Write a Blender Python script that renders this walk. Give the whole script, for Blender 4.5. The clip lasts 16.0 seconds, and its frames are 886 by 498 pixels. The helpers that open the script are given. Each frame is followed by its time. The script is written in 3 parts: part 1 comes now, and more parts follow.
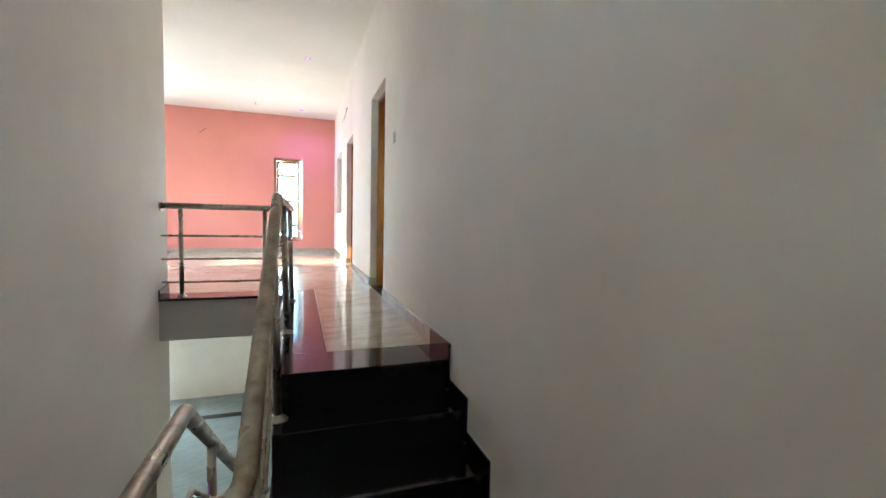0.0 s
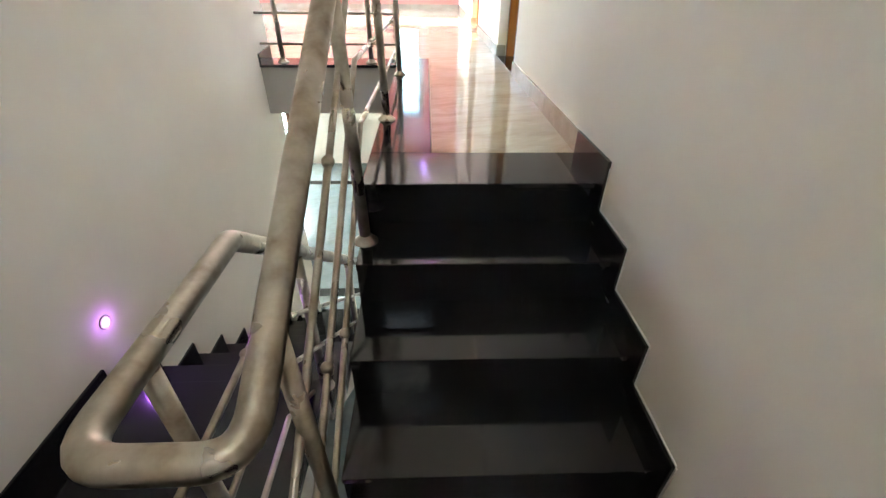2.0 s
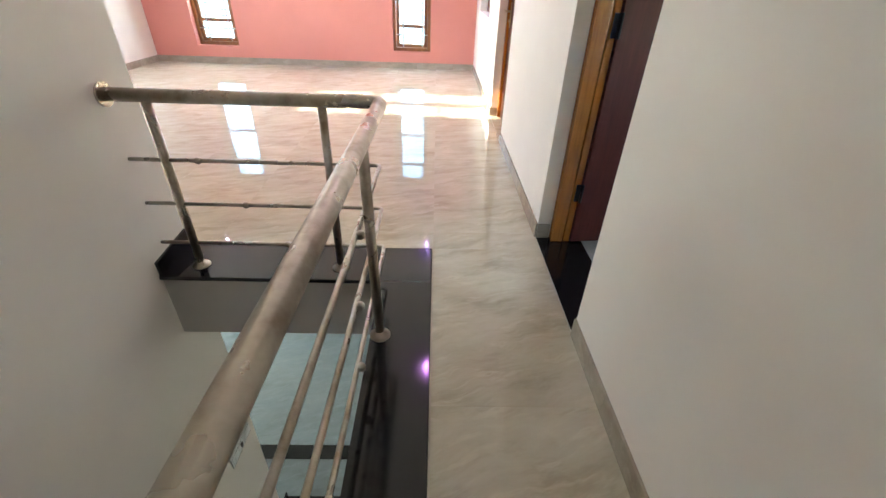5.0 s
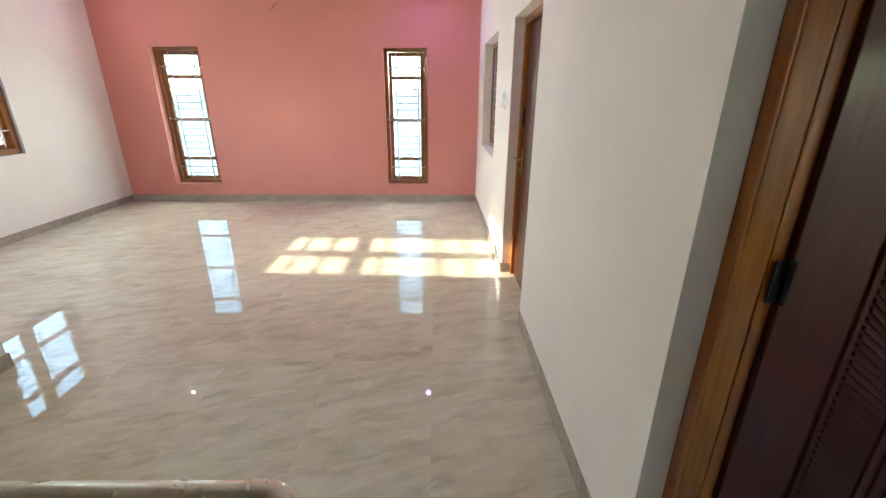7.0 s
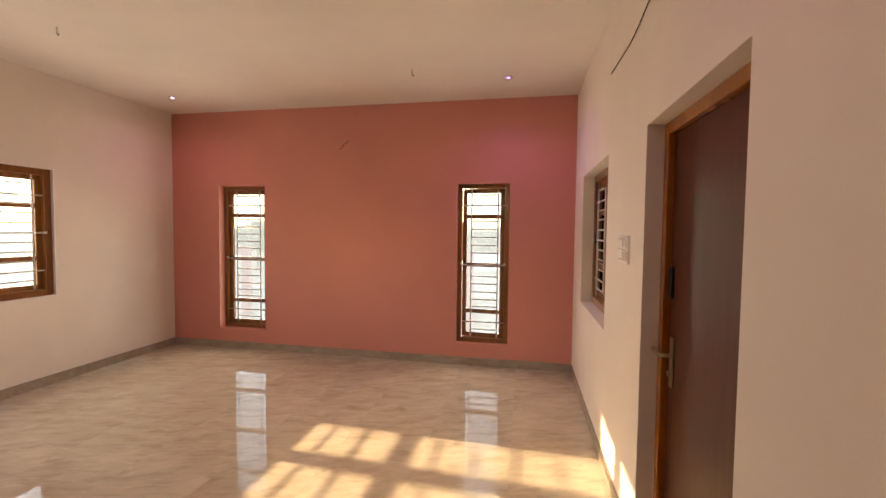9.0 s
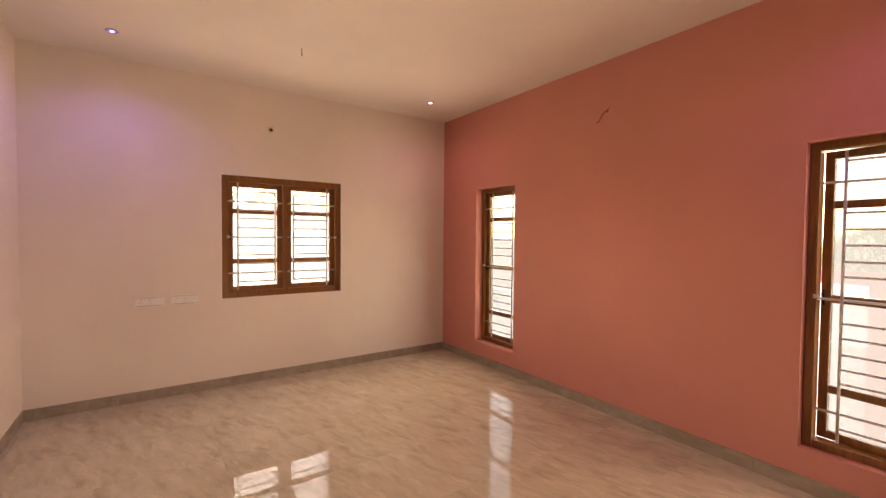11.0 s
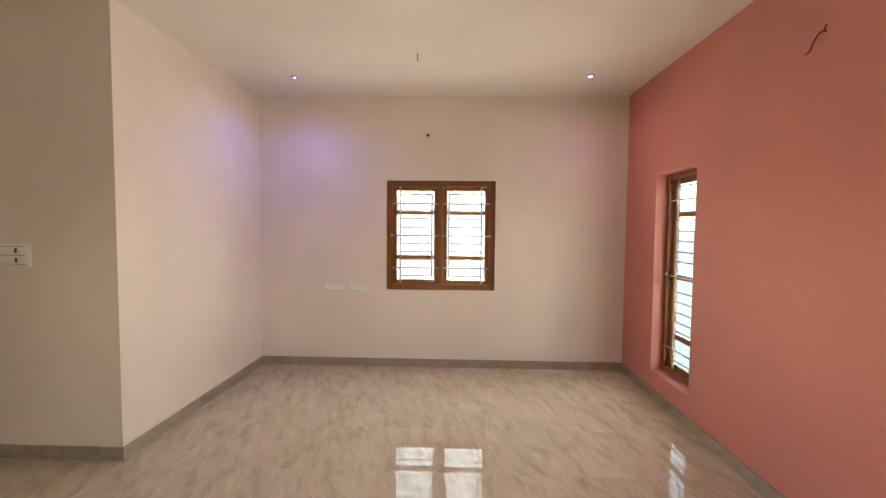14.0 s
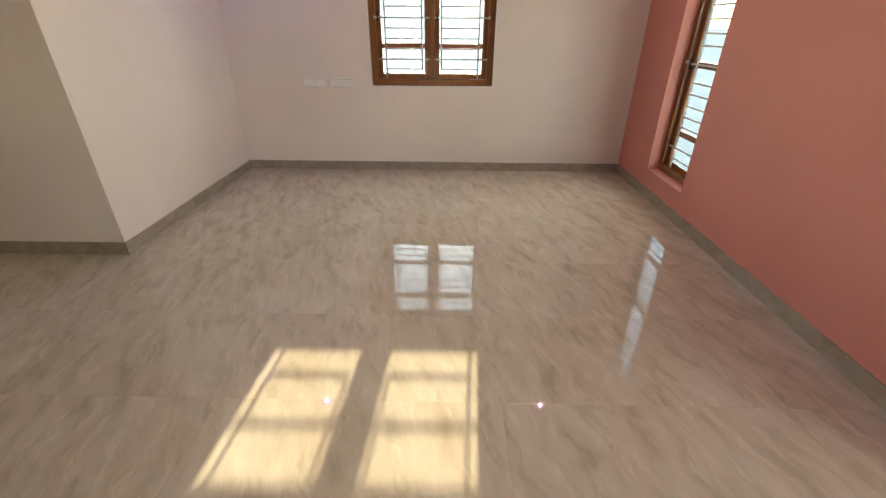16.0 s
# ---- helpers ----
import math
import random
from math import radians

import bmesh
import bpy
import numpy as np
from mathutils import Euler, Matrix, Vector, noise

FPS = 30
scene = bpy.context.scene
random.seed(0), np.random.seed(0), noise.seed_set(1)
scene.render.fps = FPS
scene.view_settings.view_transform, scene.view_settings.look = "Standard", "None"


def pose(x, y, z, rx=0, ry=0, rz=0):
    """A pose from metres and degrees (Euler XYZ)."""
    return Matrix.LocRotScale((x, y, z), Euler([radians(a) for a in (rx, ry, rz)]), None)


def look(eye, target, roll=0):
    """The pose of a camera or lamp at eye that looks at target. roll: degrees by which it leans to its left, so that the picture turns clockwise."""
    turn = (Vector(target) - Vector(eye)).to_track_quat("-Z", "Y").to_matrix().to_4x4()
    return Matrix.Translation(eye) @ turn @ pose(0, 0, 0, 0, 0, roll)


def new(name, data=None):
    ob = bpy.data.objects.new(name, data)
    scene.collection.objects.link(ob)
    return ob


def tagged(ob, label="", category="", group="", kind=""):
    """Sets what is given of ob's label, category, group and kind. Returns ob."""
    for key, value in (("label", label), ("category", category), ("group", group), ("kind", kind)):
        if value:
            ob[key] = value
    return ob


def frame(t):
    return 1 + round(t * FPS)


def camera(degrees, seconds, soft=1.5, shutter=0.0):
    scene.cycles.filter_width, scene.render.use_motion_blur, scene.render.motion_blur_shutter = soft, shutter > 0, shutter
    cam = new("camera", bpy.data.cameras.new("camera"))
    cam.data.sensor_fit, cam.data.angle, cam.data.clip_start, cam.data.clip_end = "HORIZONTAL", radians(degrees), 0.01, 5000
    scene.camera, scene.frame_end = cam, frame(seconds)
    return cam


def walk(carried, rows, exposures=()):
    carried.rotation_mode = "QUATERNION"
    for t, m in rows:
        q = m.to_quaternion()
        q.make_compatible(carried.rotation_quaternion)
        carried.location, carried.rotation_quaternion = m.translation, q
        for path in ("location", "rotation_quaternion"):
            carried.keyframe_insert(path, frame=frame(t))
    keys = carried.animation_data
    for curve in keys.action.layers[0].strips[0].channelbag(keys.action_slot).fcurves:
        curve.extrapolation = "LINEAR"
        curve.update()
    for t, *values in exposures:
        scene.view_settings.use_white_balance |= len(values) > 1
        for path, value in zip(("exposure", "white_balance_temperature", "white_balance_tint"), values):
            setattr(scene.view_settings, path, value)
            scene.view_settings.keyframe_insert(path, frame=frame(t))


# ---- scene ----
cam = camera(93.2, 16.0)

PATH = [
    (0, (-0.187, -3.719, 0.736), (0.459, -1.83, 0.613), 1.2),
    (0.5, (-0.166, -3.739, 0.732), (0.126, -1.789, 0.393), 1.0),
    (1, (-0.206, -3.67, 0.661), (-0.036, -1.801, -0.031), 1.0),
    (1.5, (-0.165, -3.433, 0.608), (-0.062, -1.689, -0.365), 0.8),
    (2, (-0.06, -3.007, 0.638), (0.008, -1.342, -0.469), 0.7),
    (2.5, (0.012, -2.538, 0.675), (0.041, -0.887, -0.455), 0.4),
    (3, (0.048, -2.138, 0.822), (0.077, -0.486, -0.305), 0.9),
    (3.5, (-0.014, -1.829, 0.946), (0.024, -0.164, -0.162), 1.5),
    (4, (-0.013, -1.541, 1.093), (0.033, 0.125, -0.012), 1.9),
    (4.2, (-0.045, -1.425, 1.134), (0.008, 0.237, 0.023), 2.2),
    (6.3, (-0.032, -0.334, 1.472), (0.006, 1.438, 0.546), 0.9),
    (6.5, (-0.014, -0.175, 1.486), (0.017, 1.62, 0.605), 0.4),
    (7, (-0.01, 0.193, 1.517), (0.019, 2.069, 0.825), 0.3),
    (7.5, (-0.024, 0.593, 1.589), (-0.014, 2.534, 1.109), 0.3),
    (8, (-0.032, 0.934, 1.597), (-0.061, 2.918, 1.343), 0.4),
    (8.1, (-0.029, 1.001, 1.599), (-0.068, 2.989, 1.382), 0.3),
    (8.2, (-0.023, 1.055, 1.6), (-0.083, 3.046, 1.42), 0.4),
    (10.3, (0.075, 2.69, 1.508), (-1.13, 4.286, 1.493), 0.4),
    (10.5, (0.071, 2.825, 1.508), (-1.272, 4.306, 1.477), 0.4),
    (11, (0.105, 3.19, 1.518), (-1.54, 4.326, 1.461), 0.5),
    (11.5, (0.02, 3.509, 1.53), (-1.822, 4.284, 1.446), 0.6),
    (12, (0.078, 3.831, 1.571), (-1.868, 4.277, 1.462), 0.5),
    (12.5, (0.131, 4.101, 1.578), (-1.855, 4.306, 1.464), 0.4),
    (13, (0.111, 4.334, 1.589), (-1.886, 4.375, 1.476), 0.4),
    (13.5, (0.145, 4.509, 1.595), (-1.852, 4.472, 1.497), 0.5),
    (14, (0.165, 4.551, 1.592), (-1.832, 4.482, 1.491), 0.5),
    (14.5, (0.158, 4.558, 1.6), (-1.834, 4.482, 1.43), 0.5),
    (15, (0.12, 4.551, 1.567), (-1.848, 4.495, 1.213), 0.4),
    (15.5, (0.074, 4.525, 1.497), (-1.825, 4.499, 0.87), 0.5),
    (16, (0.026, 4.548, 1.43), (-1.74, 4.522, 0.49), 0.4),
]
walk(cam, [(t, look(a, b, r)) for t, a, b, r in PATH], [
    (0, 6.75, 6200, 0), (1, 7.2, 6300, 0), (2, 7.75, 6400, 0), (3, 7.55, 6500, 1), (4, 7.05, 6500, 1), (6.5, 6.25, 6400, -1), (7, 5.9, 6600, -2), (8, 5.1, 8600, 10), (10.5, 4.9, 14000, 34), (11.5, 5.0, 14000, 34), (12, 5.05, 11000, 25), (13, 5.15, 8900, 15), (15, 5.15, 8700, 12), (16, 4.95, 8200, 8)])

# world, sun and lamps
SUN_EL, SUN_AZ = 18.0, 3.0   # height of the sun, and its turn from the west towards the north
world = bpy.data.worlds.new("sky")
scene.world = world
world.use_nodes = True
wn = world.node_tree
sky = wn.nodes.new("ShaderNodeTexSky")
sky.sky_type, sky.sun_disc, sky.dust_density = "NISHITA", False, 0.5
sky.sun_elevation, sky.sun_rotation = radians(SUN_EL), radians(-90 + SUN_AZ)
wn.links.new(sky.outputs[0], wn.nodes["Background"].inputs[0])
wn.nodes["Background"].inputs[1].default_value = 0.15

sun_data = bpy.data.lights.new("sun", "SUN")
sun_data.energy, sun_data.angle, sun_data.color = 0.42, radians(0.45), (1.0, 0.95, 0.80)
sun = new("sun", sun_data)
sd = Vector((math.cos(radians(SUN_EL)) * math.cos(radians(SUN_AZ)), -math.cos(radians(SUN_EL)) * math.sin(radians(SUN_AZ)), -math.sin(radians(SUN_EL))))
sun.rotation_euler = sd.to_track_quat("-Z", "Y").to_euler()
sun.location = (-30, 3, 12)

# daylight in the opening of the lower window
low_data = bpy.data.lights.new("opening_lamp", "AREA")
low_data.shape, low_data.size, low_data.size_y, low_data.energy, low_data.color = "RECTANGLE", 0.42, 1.4, 4.8, (0.88, 0.97, 1.0)
low_light = new("opening_lamp", low_data)
low_light.matrix_basis = look((-3.35, 6.62, -1.95), (-3.35, 5.0, -1.95))

# daylight in the west window and the two north windows, after unseen fill for bedroom and stair
def opening_light(eye, target, w, h, power, colour):
    data = bpy.data.lights.new("opening_lamp", "AREA")
    data.shape, data.size, data.size_y, data.energy, data.color = "RECTANGLE", w, h, power, colour
    new("opening_lamp", data).matrix_basis = look(eye, target)


# added fill for the bedroom, out of view
opening_light((3.58, -1.0, 1.5), (1.5, -0.6, 1.2), 0.6, 0.6, 0.03, (1.0, 0.92, 0.96))
# added warm fill that lifts the stair walls, high behind the landing
opening_light((-0.41, -4.75, 2.56), (-0.41, -3.0, 2.36), 0.64, 0.26, 0.03, (1.0, 0.90, 0.82))
opening_light((-4.72, 4.36, 1.5), (-3.0, 4.36, 1.5), 1.10, 1.12, 1.3, (0.93, 0.97, 1.0))
opening_light((-3.535, 6.60, 1.18), (-3.535, 5.0, 1.18), 0.54, 1.72, 0.9, (0.90, 0.96, 1.0))
opening_light((-0.438, 6.60, 1.18), (-0.438, 5.0, 1.18), 0.48, 1.72, 0.9, (0.90, 0.96, 1.0))

# plan
XE, YN, XW, XS = 0.573, 6.415, -4.555, -1.396      # east wall, pink north wall, west wall, stair wall
YJ, XJ, YE = 2.305, -2.52, 0.941                   # return of the hall, its face, end of the stair wall
ZC, ZL, ZM = 3.05, -3.17, -0.825                    # ceiling, lower floor, half landing
YB = -4.7                                          # wall behind the half landing
T = 0.23                                           # thickness of the walls
XG = -0.30                                         # edge of the stairwell beside the passage
RISE, GO = 0.165, 0.26                            # upper flight
RISE2, GO2, Y2 = 0.1967, 0.262, -1.815             # lower flight
YT = -1.615                                        # top nosing


# ---- materials ----
def mat(name):
    m = bpy.data.materials.new(name)
    m.use_nodes = True
    return m, m.node_tree.nodes, m.node_tree.links, m.node_tree.nodes["Principled BSDF"]


def noise_of(n, l, scale, detail=4, rough=0.55, stretch=None, turn=0.0, coords="Object"):
    tc = n.new("ShaderNodeTexCoord")
    mp = n.new("ShaderNodeMapping")
    mp.inputs["Rotation"].default_value = (0, 0, turn)
    mp.inputs["Scale"].default_value = stretch or (1, 1, 1)
    nz = n.new("ShaderNodeTexNoise")
    nz.inputs["Scale"].default_value, nz.inputs["Detail"].default_value, nz.inputs["Roughness"].default_value = scale, detail, rough
    if coords == "World":
        geo = n.new("ShaderNodeNewGeometry")
        l.new(geo.outputs["Position"], mp.inputs[0])
    else:
        l.new(tc.outputs[coords], mp.inputs[0])
    l.new(mp.outputs[0], nz.inputs["Vector"])
    return nz


def ramp(n, l, source, stops):
    r = n.new("ShaderNodeValToRGB")
    while len(r.color_ramp.elements) < len(stops):
        r.color_ramp.elements.new(0.5)
    for e, (p, c) in zip(r.color_ramp.elements, stops):
        e.position, e.color = p, (*c, 1) if len(c) == 3 else (c[0], c[0], c[0], 1)
    l.new(source, r.inputs[0])
    return r


def bump(n, l, b, source, strength, distance=0.002):
    k = n.new("ShaderNodeBump")
    k.inputs["Strength"].default_value, k.inputs["Distance"].default_value = strength, distance
    l.new(source, k.inputs["Height"])
    l.new(k.outputs[0], b.inputs["Normal"])


def mix(n, l, kind, fac, a, b):
    m = n.new("ShaderNodeMix")
    m.data_type, m.blend_type = "RGBA", kind
    for s, v in ((m.inputs[0], fac), (m.inputs[6], a), (m.inputs[7], b)):
        if hasattr(v, "is_linked"):
            l.new(v, s)
        else:
            s.default_value = v if not isinstance(v, tuple) else (*v, 1)
    return m.outputs[2]


def paint(name, colour, rough=0.75):
    m, n, l, b = mat(name)
    big = noise_of(n, l, 0.9, 5, coords="World")
    c = [0.93 * v for v in colour], [min(1, 1.04 * v) for v in colour]
    l.new(ramp(n, l, big.outputs[0], [(0.3, c[0]), (0.7, c[1])]).outputs[0], b.inputs["Base Color"])
    b.inputs["Roughness"].default_value = rough
    fine = noise_of(n, l, 160, 3, coords="World")
    wave = noise_of(n, l, 5, 2, coords="World")
    add = n.new("ShaderNodeMath")
    add.operation = "MULTIPLY_ADD"
    l.new(wave.outputs[0], add.inputs[0])
    add.inputs[1].default_value = 2.5
    l.new(fine.outputs[0], add.inputs[2])
    bump(n, l, b, add.outputs[0], 0.25, 0.0012)
    return m


def marble(name, light, mid, dark, rough, seed=0.0, turn=radians(-17)):
    m, n, l, b = mat(name)
    warp = noise_of(n, l, 3.2, 3, coords="World")
    info = n.new("ShaderNodeObjectInfo")
    geo = n.new("ShaderNodeNewGeometry")
    shift = n.new("ShaderNodeMath")
    shift.operation = "MULTIPLY"
    shift.inputs[1].default_value = 9.0
    l.new(info.outputs["Random"], shift.inputs[0])
    comb = n.new("ShaderNodeCombineXYZ")
    l.new(shift.outputs[0], comb.inputs[2])
    add = n.new("ShaderNodeVectorMath")
    l.new(geo.outputs["Position"], add.inputs[0])
    l.new(comb.outputs[0], add.inputs[1])
    wv = n.new("ShaderNodeVectorMath")
    wv.operation = "MULTIPLY_ADD"
    wv.inputs[1].default_value = (0.14, 0.14, 0)
    l.new(warp.outputs["Color"], wv.inputs[0])
    l.new(add.outputs[0], wv.inputs[2])

    def streak(scale, stretch, detail):
        mp = n.new("ShaderNodeMapping")
        mp.vector_type = "TEXTURE"
        mp.inputs["Rotation"].default_value = (0, 0, -turn)
        mp.inputs["Scale"].default_value = stretch
        nz = n.new("ShaderNodeTexNoise")
        nz.inputs["Scale"].default_value, nz.inputs["Detail"].default_value = scale, detail
        nz.inputs["Roughness"].default_value = 0.6
        l.new(wv.outputs[0], mp.inputs[0])
        l.new(mp.outputs[0], nz.inputs["Vector"])
        return nz
    s1 = streak(13.0, (3.2, 1.0, 1.0), 6)
    s2 = streak(3.0, (1.8, 1.0, 1.0), 4)
    s3 = streak(20.0, (4.0, 1.0, 1.0), 3)
    c1 = ramp(n, l, s1.outputs[0], [(0.33, dark), (0.48, mid), (0.66, light)])
    c2 = ramp(n, l, s2.outputs[0], [(0.32, tuple(v * w for v, w in zip(mid, (0.86, 0.80, 0.74)))), (0.55, mid), (0.72, light)])
    veins = ramp(n, l, s3.outputs[0], [(0.55, (0, 0, 0)), (0.66, (1, 1, 1)), (0.72, (0, 0, 0))])
    base = mix(n, l, "MIX", 0.5, c1.outputs[0], c2.outputs[0])
    vf = n.new("ShaderNodeMath")
    vf.operation = "MULTIPLY"
    vf.inputs[1].default_value = 0.32
    l.new(veins.outputs[0], vf.inputs[0])
    out = mix(n, l, "MIX", vf.outputs[0], base, tuple(min(1, v * 1.18) for v in light))
    l.new(out, b.inputs["Base Color"])
    b.inputs["Roughness"].default_value = rough
    b.inputs["IOR"].default_value = 1.65
    bump(n, l, b, s2.outputs[0], 0.03, 0.001)
    return m


def granite(name):
    m, n, l, b = mat(name)
    speck = noise_of(n, l, 420, 3, coords="World")
    cloud = noise_of(n, l, 3.0, 4, coords="World")
    c = ramp(n, l, speck.outputs[0], [(0.45, (0.006, 0.006, 0.007)), (0.62, (0.014, 0.014, 0.015)), (0.74, (0.06, 0.06, 0.065))])
    l.new(c.outputs[0], b.inputs["Base Color"])
    r = ramp(n, l, cloud.outputs[0], [(0.3, (0.05,)), (0.75, (0.16,))])
    l.new(r.outputs[0], b.inputs["Roughness"])
    return m


def wood(name, dark, light, rough=0.3, axis=2):
    m, n, l, b = mat(name)
    st = [22.0, 22.0, 22.0]
    st[axis] = 1.6
    g = noise_of(n, l, 1.4, 5, 0.6, tuple(st), coords="World")
    f = noise_of(n, l, 6.0, 3, 0.6, tuple(st), coords="World")
    c1 = ramp(n, l, g.outputs[0], [(0.3, dark), (0.7, light)])
    c2 = ramp(n, l, f.outputs[0], [(0.35, dark), (0.6, light)])
    l.new(mix(n, l, "MIX", 0.35, c1.outputs[0], c2.outputs[0]), b.inputs["Base Color"])
    b.inputs["Roughness"].default_value = rough
    b.inputs["Coat Weight"].default_value = 0.35
    b.inputs["Coat Roughness"].default_value = 0.15
    bump(n, l, b, f.outputs[0], 0.12, 0.001)
    return m


def plain(name, colour, rough=0.5, metal=0.0, vary=0.12, scale=14):
    m, n, l, b = mat(name)
    g = noise_of(n, l, scale, 4, coords="World")
    lo, hi = [v * (1 - vary) for v in colour], [min(1, v * (1 + vary)) for v in colour]
    l.new(ramp(n, l, g.outputs[0], [(0.3, lo), (0.7, hi)]).outputs[0], b.inputs["Base Color"])
    b.inputs["Roughness"].default_value, b.inputs["Metallic"].default_value = rough, metal
    return m


def steel(name):
    m, n, l, b = mat(name)
    b.inputs["Metallic"].default_value = 1.0
    dust = noise_of(n, l, 9, 4, 0.6, coords="World")
    fine = noise_of(n, l, 60, 4, 0.6, coords="World")
    l.new(ramp(n, l, dust.outputs[0], [(0.36, (0.54, 0.50, 0.44)), (0.52, (0.45, 0.40, 0.335)), (0.68, (0.31, 0.26, 0.20))]).outputs[0], b.inputs["Base Color"])
    r = ramp(n, l, dust.outputs[0], [(0.3, (0.22,)), (0.72, (0.46,))])
    l.new(r.outputs[0], b.inputs["Roughness"])
    bump(n, l, b, fine.outputs[0], 0.05, 0.0004)
    return m


def glass(name, tint):
    m, n, l, b = mat(name)
    b.inputs["Base Color"].default_value = (*tint, 1)
    b.inputs["Transmission Weight"].default_value = 1.0
    b.inputs["Roughness"].default_value = 0.0
    b.inputs["IOR"].default_value = 1.02
    return m


def glow(name, colour, strength):
    m, n, l, b = mat(name)
    b.inputs["Base Color"].default_value = (*colour, 1)
    b.inputs["Emission Color"].default_value = (*colour, 1)
    b.inputs["Emission Strength"].default_value = strength
    return m


WHITE = paint("cream_white_wall_paint", (0.85, 0.78, 0.705))
PINK = paint("coral_wall_paint", (0.68, 0.265, 0.215))
CEIL = paint("ceiling_paint", (0.84, 0.795, 0.735), 0.85)
PLASTER = paint("grey_plaster", (0.50, 0.46, 0.41), 0.9)
TILE = marble("cream_marble_tile", (0.645, 0.59, 0.47), (0.54, 0.482, 0.37), (0.36, 0.308, 0.22), 0.03)
SKIRT = marble("skirting_tile", (0.44, 0.39, 0.31), (0.36, 0.31, 0.245), (0.27, 0.23, 0.18), 0.25)
GROUT = plain("grout", (0.50, 0.43, 0.34), 0.9)
GRANITE = granite("black_granite")
LOWTILE = marble("blue_grey_floor_tile", (0.27, 0.31, 0.33), (0.23, 0.27, 0.29), (0.19, 0.22, 0.24), 0.10)
GREYTILE = marble("grey_floor_tile", (0.50, 0.50, 0.49), (0.42, 0.42, 0.41), (0.34, 0.34, 0.33), 0.12)
TEAK = wood("varnished_teak", (0.13, 0.042, 0.010), (0.31, 0.115, 0.028), 0.28)
FRAMEWOOD = wood("orange_door_frame_wood", (0.24, 0.066, 0.006), (0.42, 0.135, 0.015), 0.25)
DOORRED = wood("dark_red_brown_door_paint", (0.060, 0.012, 0.009), (0.095, 0.020, 0.015), 0.5)
DOORRED.node_tree.nodes["Principled BSDF"].inputs["Specular IOR Level"].default_value = 0.2
DOORRED.node_tree.nodes["Principled BSDF"].inputs["Coat Weight"].default_value = 0.04
DOORBROWN = wood("brown_varnished_door", (0.055, 0.014, 0.005), (0.11, 0.030, 0.010), 0.4)
DOORBROWN.node_tree.nodes["Principled BSDF"].inputs["Coat Weight"].default_value = 0.08
DOORBROWN.node_tree.nodes["Principled BSDF"].inputs["Specular IOR Level"].default_value = 0.3
STEEL = steel("dusty_stainless_steel")
GRILLE = plain("white_painted_iron", (0.62, 0.60, 0.56), 0.45)
BLACKIRON = plain("black_iron", (0.012, 0.012, 0.014), 0.45, 0.0)
BRASS = plain("dull_brass", (0.45, 0.36, 0.22), 0.35, 1.0)
PLASTIC = plain("ivory_switch_plastic", (0.90, 0.89, 0.86), 0.35, 0, 0.04)
PLASTICDARK = plain("dark_socket_slots", (0.10, 0.09, 0.08), 0.5)
SOCKETGREY = plain("grey_socket_holes", (0.22, 0.205, 0.19), 0.5)
BLACKIRON.node_tree.nodes["Principled BSDF"].inputs["Specular IOR Level"].default_value = 0.15
GREYPLASTIC = plain("grey_switch_plate", (0.42, 0.39, 0.36), 0.4)
WIRE = plain("dark_wire", (0.05, 0.03, 0.02), 0.6)
REDWIRE = plain("red_brown_wire", (0.26, 0.085, 0.05), 0.6)
# pane colour holds down the outside brightness, more so in the north windows
GLASS = glass("outside_dimming_glass", (0.076, 0.099, 0.117))
DIMGLASS = glass("strong_dimming_glass", (0.056, 0.076, 0.091))


# ---- builders ----
def box(bm, x0, x1, y0, y1, z0, z1):
    v = [bm.verts.new(p) for p in ((x0, y0, z0), (x1, y0, z0), (x1, y1, z0), (x0, y1, z0), (x0, y0, z1), (x1, y0, z1), (x1, y1, z1), (x0, y1, z1))]
    for f in ((3, 2, 1, 0), (4, 5, 6, 7), (0, 1, 5, 4), (1, 2, 6, 5), (2, 3, 7, 6), (3, 0, 4, 7)):
        bm.faces.new([v[i] for i in f])
    return bm


def boxes(*rows, bevel=0.0):
    bm = bmesh.new()
    for r in rows:
        box(bm, *r)
    if bevel:
        bmesh.ops.bevel(bm, geom=list(bm.edges), offset=bevel, segments=2, affect="EDGES", profile=0.6)
    return bm


def prism(poly, axis, a0, a1):
    """A polygon of (y, z) drawn out along x, or of (x, z) along y, or of (x, y) along z."""
    bm = bmesh.new()

    def at(p, a):
        return {0: (a, p[0], p[1]), 1: (p[0], a, p[1]), 2: (p[0], p[1], a)}[axis]
    lo, hi = [bm.verts.new(at(p, a0)) for p in poly], [bm.verts.new(at(p, a1)) for p in poly]
    bm.faces.new(lo)
    bm.faces.new(hi)
    for i in range(len(poly)):
        j = (i + 1) % len(poly)
        bm.faces.new((lo[i], lo[j], hi[j], hi[i]))
    bmesh.ops.recalc_face_normals(bm, faces=list(bm.faces))
    return bm


def fillet(points, radius, steps=6):
    pts = [Vector(p) for p in points]
    out = [pts[0]]
    radii = radius if isinstance(radius, tuple) else (radius,) * (len(pts) - 2)
    for a, b, c, wish in zip(pts, pts[1:], pts[2:], radii):
        u, w = (a - b), (c - b)
        r = min(wish, 0.45 * u.length, 0.45 * w.length)
        p, q = b + u.normalized() * r, b + w.normalized() * r
        for i in range(steps + 1):
            s = i / steps
            out.append(p.lerp(b, s).lerp(b.lerp(q, s), s))
    out.append(pts[-1])
    return out


